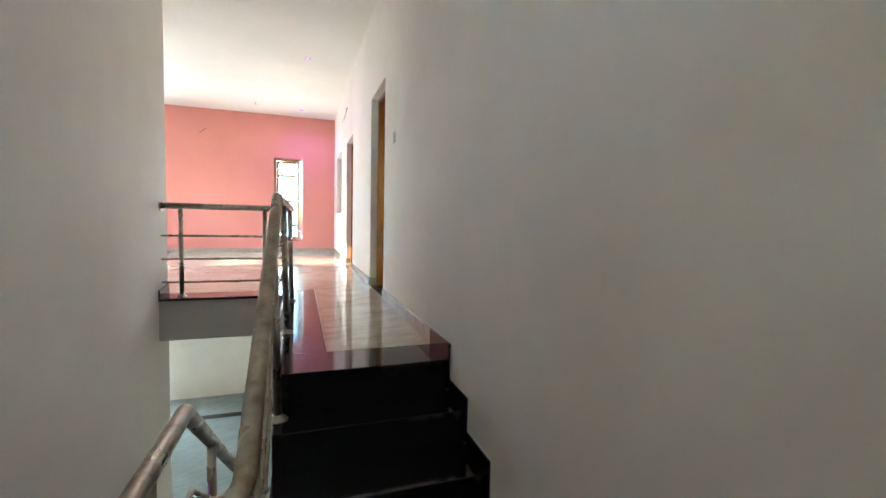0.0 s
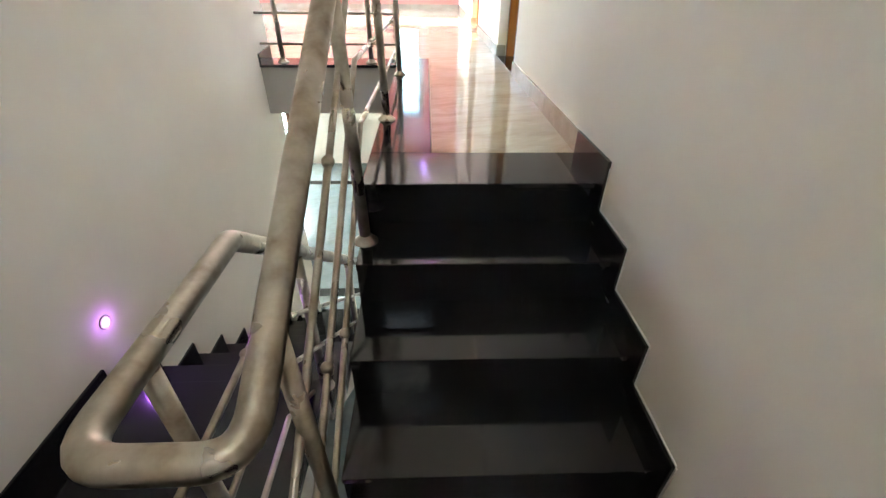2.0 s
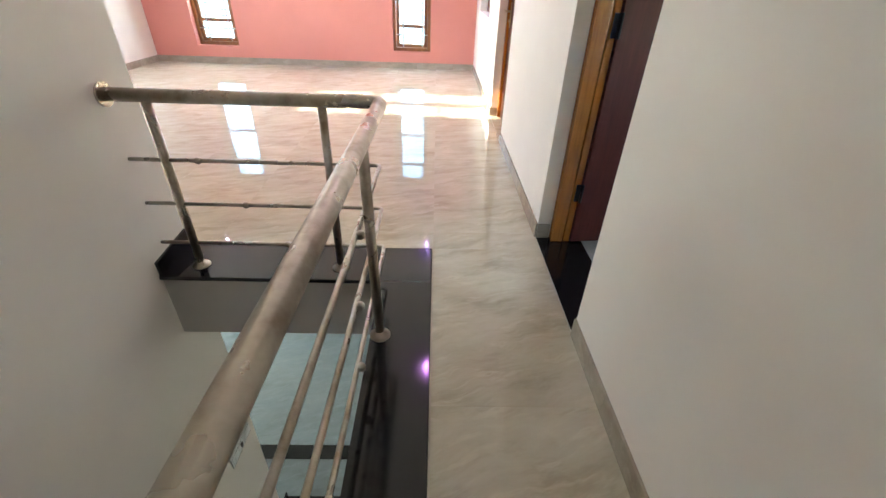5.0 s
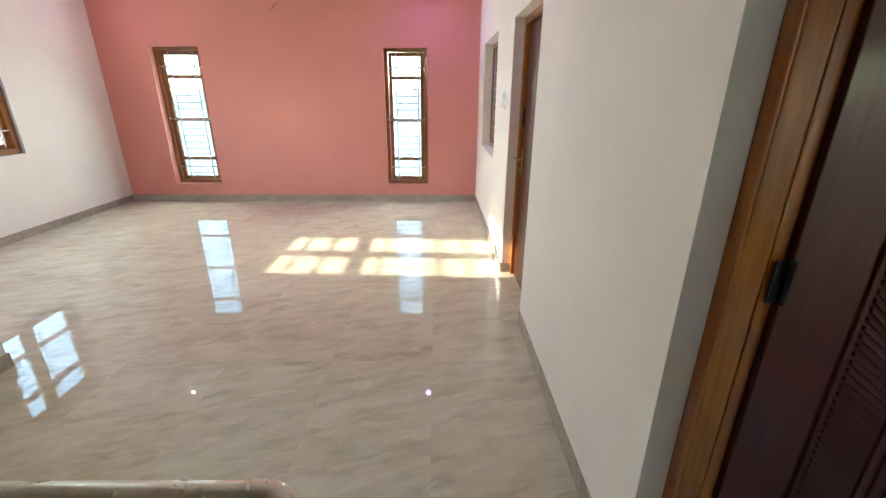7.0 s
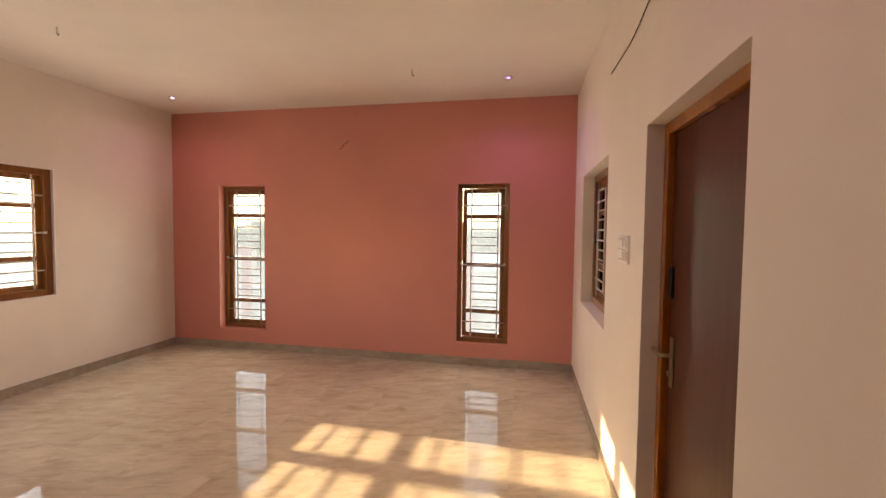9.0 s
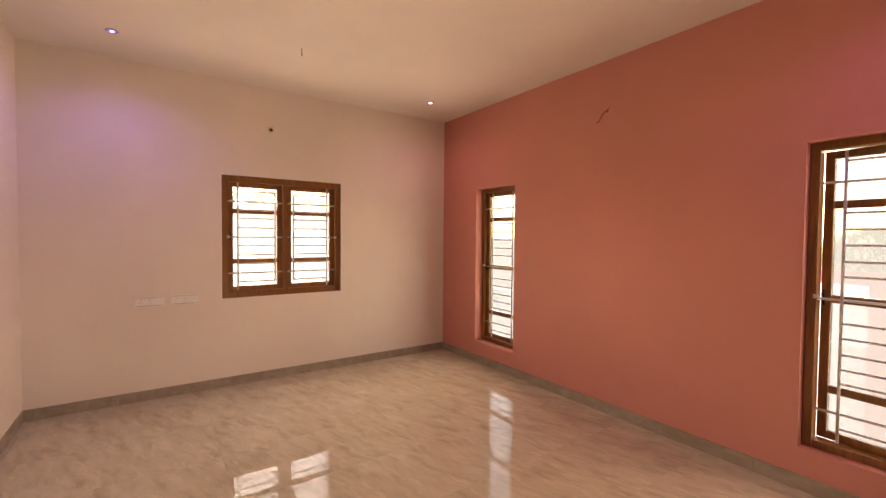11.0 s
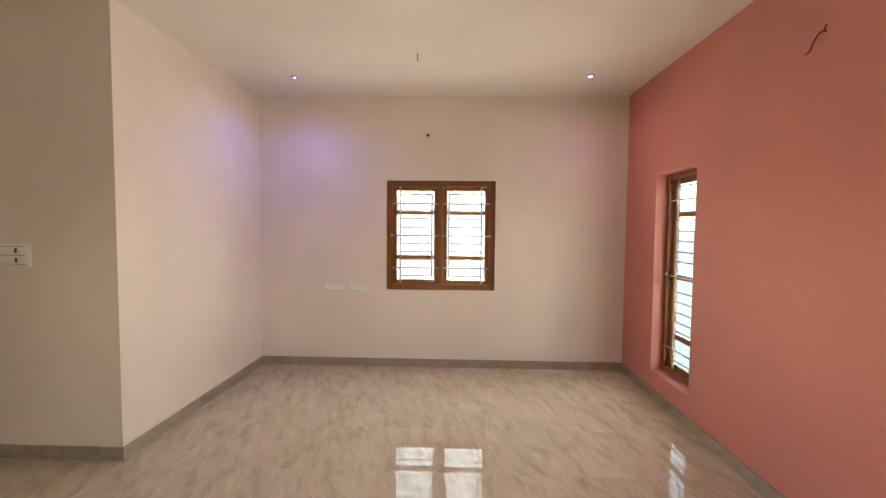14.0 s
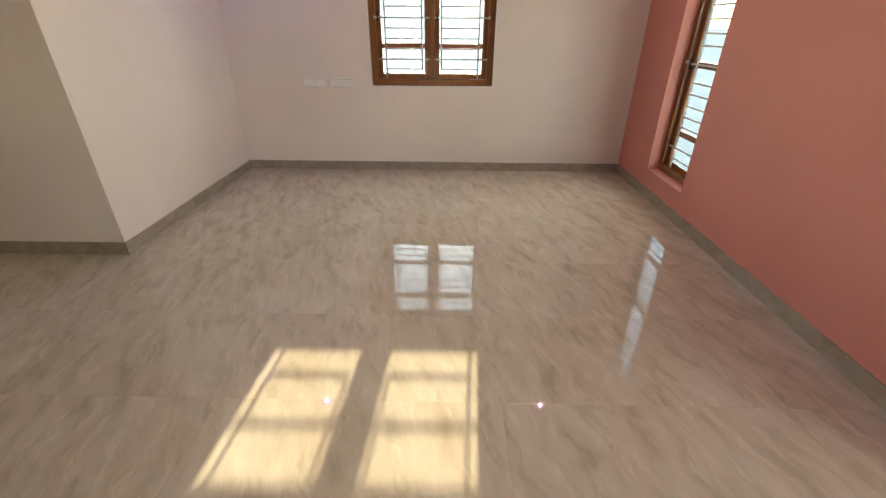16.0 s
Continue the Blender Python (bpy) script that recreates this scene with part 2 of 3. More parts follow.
def tube(bm, points, radius, seg=12):
    pts = [Vector(p) for p in points]
    tan = [(pts[min(i + 1, len(pts) - 1)] - pts[max(i - 1, 0)]).normalized() for i in range(len(pts))]
    side = tan[0].orthogonal().normalized()
    rings = []
    for p, t in zip(pts, tan):
        side = (side - t * side.dot(t)).normalized()
        up = t.cross(side)
        rings.append([bm.verts.new(p + radius * (math.cos(k * math.tau / seg) * side + math.sin(k * math.tau / seg) * up)) for k in range(seg)])
    for a, b in zip(rings, rings[1:]):
        for k in range(seg):
            f = bm.faces.new((a[k], a[(k + 1) % seg], b[(k + 1) % seg], b[k]))
            f.smooth = True
    bm.faces.new(rings[0][::-1])
    bm.faces.new(rings[-1])
    return bm


def lathe(bm, profile, seg=20, centre=(0, 0, 0)):
    """Turns a profile of (radius, z) about the upright axis through centre."""
    c = Vector(centre)
    rings = [[bm.verts.new(c + Vector((r * math.cos(k * math.tau / seg), r * math.sin(k * math.tau / seg), z))) for k in range(seg)] for r, z in profile]
    for a, b in zip(rings, rings[1:]):
        for k in range(seg):
            f = bm.faces.new((a[k], a[(k + 1) % seg], b[(k + 1) % seg], b[k]))
            f.smooth = True
    bm.faces.new(rings[0][::-1])
    bm.faces.new(rings[-1])
    return bm


def part(name, bm, material, parent=None, label="", at=None):
    me = bpy.data.meshes.new(name)
    bm.to_mesh(me)
    bm.free()
    me.materials.append(material)
    ob = new(name, me)
    if parent is not None:
        ob.parent = parent
    if at is not None:
        ob.matrix_basis = at
    if label:
        ob["label"] = label
    return ob


def thing(name, label, category, m=None, group="", kind=""):
    ob = tagged(new(name), label, category, group, kind)
    if m is not None:
        ob.matrix_basis = m
    return ob


def setting(name, bm, material, label, category):
    return tagged(part(name, bm, material), label, category, kind="structure")


def wall_bm(axis, n0, n1, a0, a1, z0, z1, holes=()):
    """A wall with openings through it. axis 0: it lies between x = n0 and n1 and runs along y; axis 1: the other way about."""
    ca = sorted({a0, a1, *(h[0] for h in holes), *(h[1] for h in holes)})
    cz = sorted({z0, z1, *(h[2] for h in holes), *(h[3] for h in holes)})

    def solid(i, j):
        if not (0 <= i < len(ca) - 1 and 0 <= j < len(cz) - 1):
            return False
        a, z = (ca[i] + ca[i + 1]) / 2, (cz[j] + cz[j + 1]) / 2
        return not any(h[0] < a < h[1] and h[2] < z < h[3] for h in holes)
    bm = bmesh.new()
    seen = {}

    def vert(n, a, z):
        key = (n, a, z)
        if key not in seen:
            seen[key] = bm.verts.new((n, a, z) if axis == 0 else (a, n, z))
        return seen[key]
    for i in range(len(ca) - 1):
        for j in range(len(cz) - 1):
            if not solid(i, j):
                continue
            p, q, r, s = ca[i], ca[i + 1], cz[j], cz[j + 1]
            for n in (n0, n1):
                bm.faces.new((vert(n, p, r), vert(n, q, r), vert(n, q, s), vert(n, p, s)))
            for di, dj, e in ((-1, 0, ((p, r), (p, s))), (1, 0, ((q, r), (q, s))), (0, -1, ((p, r), (q, r))), (0, 1, ((p, s), (q, s)))):
                if not solid(i + di, j + dj):
                    (u, w), (x, y) = e
                    bm.faces.new((vert(n0, u, w), vert(n1, u, w), vert(n1, x, y), vert(n0, x, y)))
    bmesh.ops.recalc_face_normals(bm, faces=list(bm.faces))
    return bm


# ---- structure ----
DOOR_A = (0.274, 1.088, 0.0, 2.10)
DOOR_B = (2.80, 3.70, 0.0, 2.06)
WIN_E = (4.60, 5.80, 0.90, 2.09)
WIN_L = (-3.865, -3.204, 0.255, 2.107)
WIN_R = (-0.738, -0.138, 0.255, 2.107)
WIN_LOW = (-3.60, -3.10, -2.70, -1.20)
WIN_W = (3.743, 4.975, 0.882, 2.123)

setting("wall_east", wall_bm(0, XE, XE + T, YB - T, YN, -3.6, ZC, (DOOR_A, DOOR_B, WIN_E)), WHITE, "off-white painted plaster wall of the passage", "wall")
setting("wall_north", wall_bm(1, YN, YN + T, XW - T, XE + T, -0.2, ZC, (WIN_L, WIN_R)), PINK, "coral pink painted accent wall with two narrow windows", "wall")
setting("wall_north_lower", wall_bm(1, YN, YN + T, XW - T, XE + T, -3.6, -0.2, (WIN_LOW,)), WHITE, "white wall of the storey below", "wall")
setting("wall_west", wall_bm(0, XW - T, XW, YJ - T, YN, -0.2, ZC, (WIN_W,)), WHITE, "off-white painted wall with a square window", "wall")
setting("wall_west_lower", boxes((XW - T, XW, YE, YN, -3.6, -0.2)), WHITE, "white wall of the storey below", "wall")
setting("wall_stair", boxes((XS - 0.2, XS, YB, YE, -3.6, ZC)), WHITE, "off-white painted wall beside the staircase", "wall")
setting("wall_return_hall", boxes((XJ - T, XS - 0.2, YE - 0.2, YE, -0.2, ZC)), WHITE, "off-white painted wall closing the hall", "wall")
setting("wall_return_face", boxes((XJ - T, XJ, YE, YJ - T, -0.2, ZC)), WHITE, "off-white painted short wall with a switchboard", "wall")
setting("wall_return_room", boxes((XW, XJ, YJ - T, YJ, -0.2, ZC)), WHITE, "off-white painted wall at the side of the room", "wall")
setting("wall_lower_side", boxes((XW, XS - 0.2, YE - 0.2, YE, -3.6, -0.2)), WHITE, "white wall of the storey below", "wall")
# its high hole is made up to hold the stair fill lamp
setting("wall_south", wall_bm(1, YB - T, YB, XS - 0.2, XE, -3.6, ZC, ((-0.75, -0.07, 2.42, 2.70),)), WHITE, "off-white painted wall behind the half landing", "wall")
setting("ceiling", boxes((XW - T, XE + T, YB - T, YN + T, ZC, ZC + 0.15)), CEIL, "white painted flat ceiling", "ceiling")
setting("roof_slab", boxes((XW - 0.8, XE + 0.8, YB - 0.8, YN + 0.8, ZC + 0.154, ZC + 0.30)), PLASTER, "flat concrete roof slab", "roof")
setting("floor_slab", boxes((XW - T, XE, 0.87, YN, -0.15, -0.022), (XG + 0.02, XE, YT + 0.05, 0.87, -0.15, -0.022)), PLASTER, "concrete floor slab", "floor")
setting("beam", boxes((XS, XG + 0.02, 0.655, 0.868, -0.39, -0.022)), PLASTER, "grey plastered edge beam under the stairwell ledge", "beam")
setting("floor_lower", boxes((XW, XE, YB, YN, ZL - 0.12, ZL)), LOWTILE, "pale grey tiled floor of the storey below", "floor")
setting("floor_lower_border", boxes((XW, XE, 5.25, 5.42, ZL, ZL + 0.006), (XW, XE, 1.56, 1.72, ZL, ZL + 0.006)), GRANITE, "black granite strip across the lower floor", "floor border")

# floor finish: granite borders and steps
def granite_piece(name, parent, x0, x1, y0, y1, z0, z1, bevel=0.003):
    return part(name, boxes((x0, x1, y0, y1, z0, z1), bevel=bevel), GRANITE, parent)


border = thing("floor_border", "polished black granite border round the stairwell", "floor border", kind="structure")
granite_piece("granite_slab", border, XS + 0.001, -0.045, 0.635, YE, -0.022, 0.0)
granite_piece("granite_slab", border, XG, -0.045, -1.3145, 0.634, -0.022, 0.0)
granite_piece("granite_slab", border, XG, XE - 0.001, YT - 0.012, -1.315, -0.022, 0.0)
part("upstand", prism([(0.645, 0), (YE - 0.005, 0), (YE - 0.005, 0.10), (0.645, 0.075)], 0, XS, XS + 0.014), GRANITE, border)


def flight(name, label, x0, x1, y_top, z_top, rise, go, count, sign, skirt_x, high, over, depth=0.17):
    """Steps of granite that go down from y_top, towards -y (sign -1) or +y (sign 1)."""
    stair = thing(name, label, "staircase", kind="structure")
    for k in range(1, count + 1):
        z, ya, yb = z_top - k * rise, y_top + sign * go * (k - 1), y_top + sign * go * k
        lo, hi = min(ya, yb), max(ya, yb)
        face = ya
        part("riser", boxes((x0, x1, min(face, face - sign * 0.018), max(face, face - sign * 0.018), z + 0.0005, z + rise - 0.022)), GRANITE, stair)
        if k < count:
            edge = 0.014
            part("tread", boxes((x0, x1, lo - (edge if sign < 0 else 0.018), hi + (edge if sign > 0 else 0.018), z - 0.022, z), bevel=0.003), GRANITE, stair)
            s = (skirt_x, skirt_x + 0.012) if skirt_x < x0 + 0.3 else (skirt_x - 0.012, skirt_x)
            if sign < 0:
                w = (skirt_x - 0.003, skirt_x)
                part("putty_line", boxes((*w, lo - over, hi - over - 0.006, z + high, z + high + 0.006)), PLASTIC, stair)
                part("putty_line", boxes((*w, hi - over - 0.006, hi - over, z + high, z + high + rise)), PLASTIC, stair)
            part("skirting_piece", boxes((*s, lo - over, hi - over, z - 0.9 * rise, z + high), bevel=0.0015), GRANITE, stair)
    poly = [(y_top - sign * 0.02, z_top - 0.022)]
    for k in range(1, count + 1):
        ya, yb, z = y_top + sign * (go * (k - 1) - 0.019), y_top + sign * (go * k - 0.019), z_top - k * rise - 0.023
        poly += [(ya, z), (yb, z)]
    yl, zl = poly[-1]
    poly += [(yl, zl - depth), (y_top - sign * 0.02, z_top - 0.022 - depth - 0.05)]
    part("soffit", prism(poly, 0, x0 + 0.012, x1), PLASTER, stair)
    return stair


flight("staircase", "upper flight of polished black granite steps", XG, XE - 0.001, YT, 0.0, RISE, GO, 5, -1, XE, 0.072, 0.045)
flight("staircase", "lower flight of polished black granite steps going down", XS + 0.001, -0.50, Y2, ZM, RISE2, GO2, 12, 1, XS, 0.10, 0.0)
landing = thing("stair_landing", "black granite half landing of the staircase", "landing", kind="structure")
YL = YT - 5 * GO
part("landing_slab", boxes((XS + 0.001, XE - 0.001, YB, YL + 0.254, ZM - 0.16, ZM - 0.0225)), PLASTER, landing)
part("landing_slab", boxes((XS + 0.001, -0.50, YL + 0.255, Y2, ZM - 0.16, ZM - 0.0225)), PLASTER, landing)
granite_piece("granite_slab", landing, XS + 0.001, XE - 0.001, YB, YL + 0.02, ZM - 0.022, ZM)
granite_piece("granite_slab", landing, XS + 0.001, -0.50, YL + 0.0205, Y2 + 0.014, ZM - 0.022, ZM)
part("skirting_piece", boxes((XS, XS + 0.012, YB, Y2, ZM + 0.0005, ZM + 0.10), bevel=0.002), GRANITE, landing)
part("skirting_piece", boxes((XE - 0.012, XE, YB, YL, ZM + 0.0005, ZM + 0.10), bevel=0.002), GRANITE, landing)
part("skirting_piece", prism([(YT - 0.048, -0.15), (YT - 0.048, 0.096), (-1.315, 0.093), (-1.315, 0.0005), (YT, -0.021), (YT, -0.15)], 0, XE - 0.012, XE), GRANITE, landing)

# skirting of tile
skirts = thing("baseboard", "beige marble tile skirting along the walls", "baseboard", kind="structure")
SK = 0.092


def skirting(axis, n, inward, a0, a1):
    """Skirting tiles on a wall's face at n."""
    a, cuts = a0, []
    while a < a1 - 1e-6:
        b = min(a + 0.6, a1)
        cuts.append((a, b - (0.0015 if b < a1 else 0)))
        a = b
    for p, q in cuts:
        u, w = sorted((n, n + inward * 0.011))
        part("skirting_tile", boxes((u, w, p, q, 0.0005, SK) if axis == 0 else (p, q, u, w, 0.0005, SK), bevel=0.0015), SKIRT, skirts)


skirting(0, XE, -1, -1.313, DOOR_A[0])
skirting(0, XE, -1, DOOR_A[1], DOOR_B[0])
skirting(0, XE, -1, DOOR_B[1], YN - 0.012)
skirting(1, YN, -1, XW, XE)
skirting(0, XW, 1, YJ + 0.012, YN - 0.012)
skirting(1, YJ, 1, XW, XJ + 0.011)
skirting(0, XJ, 1, YE + 0.012, YJ)
skirting(1, YE, 1, XJ + 0.012, XS)
for y in (DOOR_A[0], DOOR_A[1] - 0.011):
    part("skirting_tile", boxes((XE + 0.0005, XE + 0.07, y, y + 0.011, 0.0045, SK)), SKIRT, skirts)
part("skirting_tile", boxes((XE + 0.0005, XE + 0.07, DOOR_B[1] - 0.011, DOOR_B[1], 0.0045, SK)), SKIRT, skirts)


# ---- windows ----
def window(name, m, w, h, sashes, bars, label, ajar=0.0, fr=0.064, deep=0.065, putty=False, tint=GLASS):
    """A wooden window in an opening w by h. Local x runs along the wall, y outwards from its inner face, z up.
    bars: (full rods across at parts of h, short rods at parts of h, upright rods at parts of w)."""
    win = thing(name, label, "window", m, kind="structure")
    g = 0.002
    y0, y1 = deep, deep + 0.085
    part("window_frame", boxes((g, fr, y0, y1, g, h - g), (w - fr, w - g, y0, y1, g, h - g), (fr + 0.0005, w - fr - 0.0005, y0, y1, h - fr, h - g), (fr + 0.0005, w - fr - 0.0005, y0, y1, g, fr), bevel=0.004), TEAK, win)
    n = len(sashes)
    inner = w - 2 * fr - 0.05 * (n - 1)
    sw = inner / n
    for i, cross in enumerate(sashes):
        x = fr + i * (sw + 0.05)
        if i:
            part("mullion", boxes((x - 0.05, x, y0, y1, fr + 0.001, h - fr - 0.001), bevel=0.004), TEAK, win)
        hinge = pose(x + sw - 0.004, y1 - 0.012, fr, 0, 0, -ajar)
        sash = part("sash", boxes((-sw + 0.0045, -sw + 0.052, -0.034, 0.0, 0.0005, h - 2 * fr - 0.0005), (-0.048, 0.0035, -0.034, 0.0, 0.0005, h - 2 * fr - 0.0005), bevel=0.002), TEAK, win, at=hinge)
        rails = [0.0] + list(cross) + [1.0]
        hh = h - 2 * fr - 0.001
        for k, c in enumerate(rails):
            z = 0.0005 + hh * c
            zz = (z, z + 0.05) if k == 0 else (z - 0.05, z) if k == len(rails) - 1 else (z - 0.024, z + 0.024)
            part("sash_rail", boxes((-sw + 0.0525, -0.0485, -0.033, -0.001, *zz), bevel=0.003), TEAK, sash)
        for a, b in zip(rails, rails[1:]):
            z0 = 0.0005 + hh * a + (0.05 if a == 0 else 0.024)
            z1 = 0.0005 + hh * b - (0.05 if b == 1 else 0.024)
            pane = part("pane", boxes((-sw + 0.0525, -0.0485, -0.019, -0.015, z0 + 0.0005, z1 - 0.0005)), tint, sash)
            pane.visible_shadow = False
        part("sash_handle", tube(bmesh.new(), fillet([(-sw + 0.028, -0.034, 0.47 * hh), (-sw + 0.028, -0.062, 0.47 * hh), (-sw + 0.028, -0.062, 0.47 * hh + 0.09)], 0.012), 0.006, 8), BLACKIRON, sash, "black iron sash handle")
    if putty:
        p = 0.007
        part("putty_line", boxes((-p, g, -0.002, 0.004, -p, h + p), (w - g, w + p, -0.002, 0.004, -p, h + p), (g + 0.0005, w - g - 0.0005, -0.002, 0.004, h - g, h + p), (g + 0.0005, w - g - 0.0005, -0.002, 0.004, -p, g)), PLASTIC, win, "thin white putty line round the opening")
    grille = part("grille", boxes((fr - 0.012, fr + 0.012, y0 - 0.012, y0 - 0.0005, h * 0.5 - 0.012, h * 0.5 + 0.012), (w - fr - 0.012, w - fr + 0.012, y0 - 0.012, y0 - 0.0005, h * 0.5 - 0.012, h * 0.5 + 0.012)), GRILLE, win, "white painted iron window grille")
    full, short, posts, runs = bars
    yg = y0 + 0.02
    for c in full:
        part("grille_bar", tube(bmesh.new(), [(fr * 0.75, yg, h * c), (w - fr * 0.75, yg, h * c)], 0.0078, 8), GRILLE, grille)
    for c, lo, hi in posts:
        part("grille_bar", tube(bmesh.new(), [(w * c, yg - 0.004, h * lo), (w * c, yg - 0.004, h * hi)], 0.0078, 8), GRILLE, grille)
    for c in short:
        for a, b in runs:
            part("grille_bar", tube(bmesh.new(), [(w * a, yg, h * c), (w * b, yg, h * c)], 0.0068, 8), GRILLE, grille)
    return win


def up(*crop, top, high):
    return [1 - (c - top) / high for c in crop]


wide_bars = (up(210, 380, 553, top=88, high=582), up(160, 290, 335, 422, 465, 508, 595, 250, top=88, high=582),
             [(0.125, 0.06, 0.945), (0.873, 0.06, 0.945), (0.492, 0.06, 0.945), (0.417, 0.125, 0.875), (0.574, 0.125, 0.875)], [(0.125, 0.417), (0.574, 0.873)])
tall_bars = (up(188, 463, 730, top=90, high=735), up(140, 260, 298, 335, 373, 408, 517, 552, 590, 625, 658, 765, top=90, high=735),
             [(0.27, 0.035, 0.965), (0.78, 0.035, 0.965)], [(0.27, 0.78)])
wide_cross, tall_cross = (0.275, 0.735), (0.175, 0.49, 0.815)

window("window_1", pose(WIN_L[0], YN, WIN_L[2]), WIN_L[1] - WIN_L[0], WIN_L[3] - WIN_L[2], [tall_cross], tall_bars, "tall narrow varnished teak window with white iron grille, closed", deep=0.10, fr=0.05, tint=DIMGLASS)
window("window_2", pose(WIN_R[0], YN, WIN_R[2]), WIN_R[1] - WIN_R[0], WIN_R[3] - WIN_R[2], [tall_cross], tall_bars, "tall narrow varnished teak window with its sash ajar", ajar=6, fr=0.05, tint=DIMGLASS)
window("window_3", pose(XW, WIN_W[0], WIN_W[2], 0, 0, 90), WIN_W[1] - WIN_W[0], WIN_W[3] - WIN_W[2], [wide_cross, wide_cross], wide_bars, "square two-leaf varnished teak window with white iron grille", deep=0.03, putty=True)
window("window_4", pose(XE, WIN_E[1], WIN_E[2], 0, 0, -90), WIN_E[1] - WIN_E[0], WIN_E[3] - WIN_E[2], [wide_cross, wide_cross], wide_bars, "two-leaf teak window in the passage wall with white grille", deep=0.10)
window("window_5", pose(WIN_LOW[0], YN, WIN_LOW[2]), WIN_LOW[1] - WIN_LOW[0], WIN_LOW[3] - WIN_LOW[2], [tall_cross], tall_bars, "tall teak window of the storey below")


# ---- doors ----
def door_frame(parent, y0, y1, h, x0, x1, material, sec=0.055):
    """Jambs and head, each with a thinner stop behind a shadow groove."""
    xm = x0 + 0.62 * (x1 - x0)
    for a, b, c in ((y0 + 0.001, y0 + sec, y0 + sec - 0.008), (y1 - sec, y1 - 0.001, y1 - sec + 0.008)):
        jamb = part("jamb", boxes((x0, xm, a, b, 0.005, h - 0.001), bevel=0.006), material, parent)
        lo, hi = (a, c) if c > a + 0.02 else (c, b)
        part("stop", boxes((xm + 0.008, x1, lo, hi, 0.005, h - 0.001), bevel=0.003), material, jamb)
    head = part("head", boxes((x0, xm, y0 + sec + 0.0005, y1 - sec - 0.0005, h - sec, h - 0.001), bevel=0.006), material, parent)
    part("stop", boxes((xm + 0.008, x1, y0 + sec - 0.0075, y1 - sec + 0.0075, h - sec + 0.008, h - 0.001), bevel=0.003), material, head)


def lever_handle(parent, m, material):
    plate = part("handle_plate", boxes((-0.02, 0.02, -0.008, 0.0, -0.11, 0.11), bevel=0.003), material, parent, "lever handle on a long plate", at=m)
    part("lever", tube(bmesh.new(), fillet([(0, -0.008, 0.03), (0, -0.05, 0.03), (-0.11, -0.05, 0.03)], 0.018), 0.009, 10), material, plate)
    part("cylinder", tube(bmesh.new(), [(0, -0.008, -0.05), (0, -0.02, -0.05)], 0.012, 10), material, plate)
    return plate


def carved_leaf(name, parent, m, w, h, material):
    """A door leaf with its hinge edge at local x = 0, its near face at y = 0, and a ribbed panel between mouldings."""
    t = 0.036
    leaf = part(name, boxes((0, w, 0, t, 0, h), bevel=0.003), material, parent, "dark red-brown leaf with a ribbed panel", at=m)
    px0, px1, pz0, pz1 = 0.245, 0.425, 0.215, h - 0.22
    for a in ((px0 - 0.03, px0 - 0.012, pz0, pz1), (px1 + 0.012, px1 + 0.03, pz0, pz1)):
        part("moulding", boxes((a[0], a[1], -0.008, 0.001, a[2], a[3]), bevel=0.003), material, leaf)
    for z in (pz0 - 0.035, pz0 - 0.075, pz1 + 0.017, pz1 + 0.057):
        part("moulding", boxes((px0 - 0.03, px1 + 0.10, -0.008, 0.001, z, z + 0.018), bevel=0.003), material, leaf)
    for x in (px1 + 0.065, px1 + 0.125):
        z = pz0 - 0.02
        for seg in (0.44, 0.44, 0.30, 0.30):
            part("moulding", boxes((x, x + 0.026, -0.007, 0.001, z, z + seg - 0.03), bevel=0.003), material, leaf)
            z += seg
    step, lean = 0.024, 0.13
    z = pz0 - lean
    while z < pz1:
        za, zb = z + lean, z
        lo, hi = px0, px1
        if zb < pz0:
            hi = px0 + (px1 - px0) * (za - pz0) / lean
            zb = pz0
        if za > pz1 - 0.012:
            lo = px0 + (px1 - px0) * (za - (pz1 - 0.012)) / lean
            za = pz1 - 0.012
        if hi - lo > 0.015:
            part("rib", prism([(lo, za), (hi, zb), (hi, zb + 0.011), (lo, za + 0.011)], 1, -0.007, 0.001), material, leaf)
        z += step
    return leaf


door_a = thing("door_1", "open dark red-brown panelled door in an orange varnished wooden frame", "door", kind="structure")
door_frame(door_a, DOOR_A[0], DOOR_A[1], DOOR_A[3], XE + 0.075, XE + 0.185, FRAMEWOOD)
leaf_a = carved_leaf("door_leaf", door_a, pose(XE + 0.19, DOOR_A[1] - 0.062, 0.012, 0, 0, 6.5), 0.775, 2.02, DOORRED)
for z in (0.32, 1.13, 1.85):
    hinge = part("hinge", boxes((XE + 0.158, XE + 0.185, DOOR_A[1] - 0.060, DOOR_A[1] - 0.0555, z - 0.05, z + 0.05)), BLACKIRON, door_a, "black butt hinge")
    part("hinge_pin", tube(bmesh.new(), [(XE + 0.189, DOOR_A[1] - 0.066, z - 0.052), (XE + 0.189, DOOR_A[1] - 0.066, z + 0.052)], 0.008, 10), BLACKIRON, hinge)
lever_handle(leaf_a, pose(0.715, 0.0, 1.0), BLACKIRON)
stop = part("tower_bolt", boxes((0.69, 0.73, -0.014, -0.0005, 0.03, 0.10), bevel=0.003), BLACKIRON, leaf_a, "small floor bolt at the door's foot")
part("bolt_rod", tube(bmesh.new(), [(0.71, -0.02, -0.008), (0.71, -0.02, 0.085)], 0.006, 8), BRASS, stop)
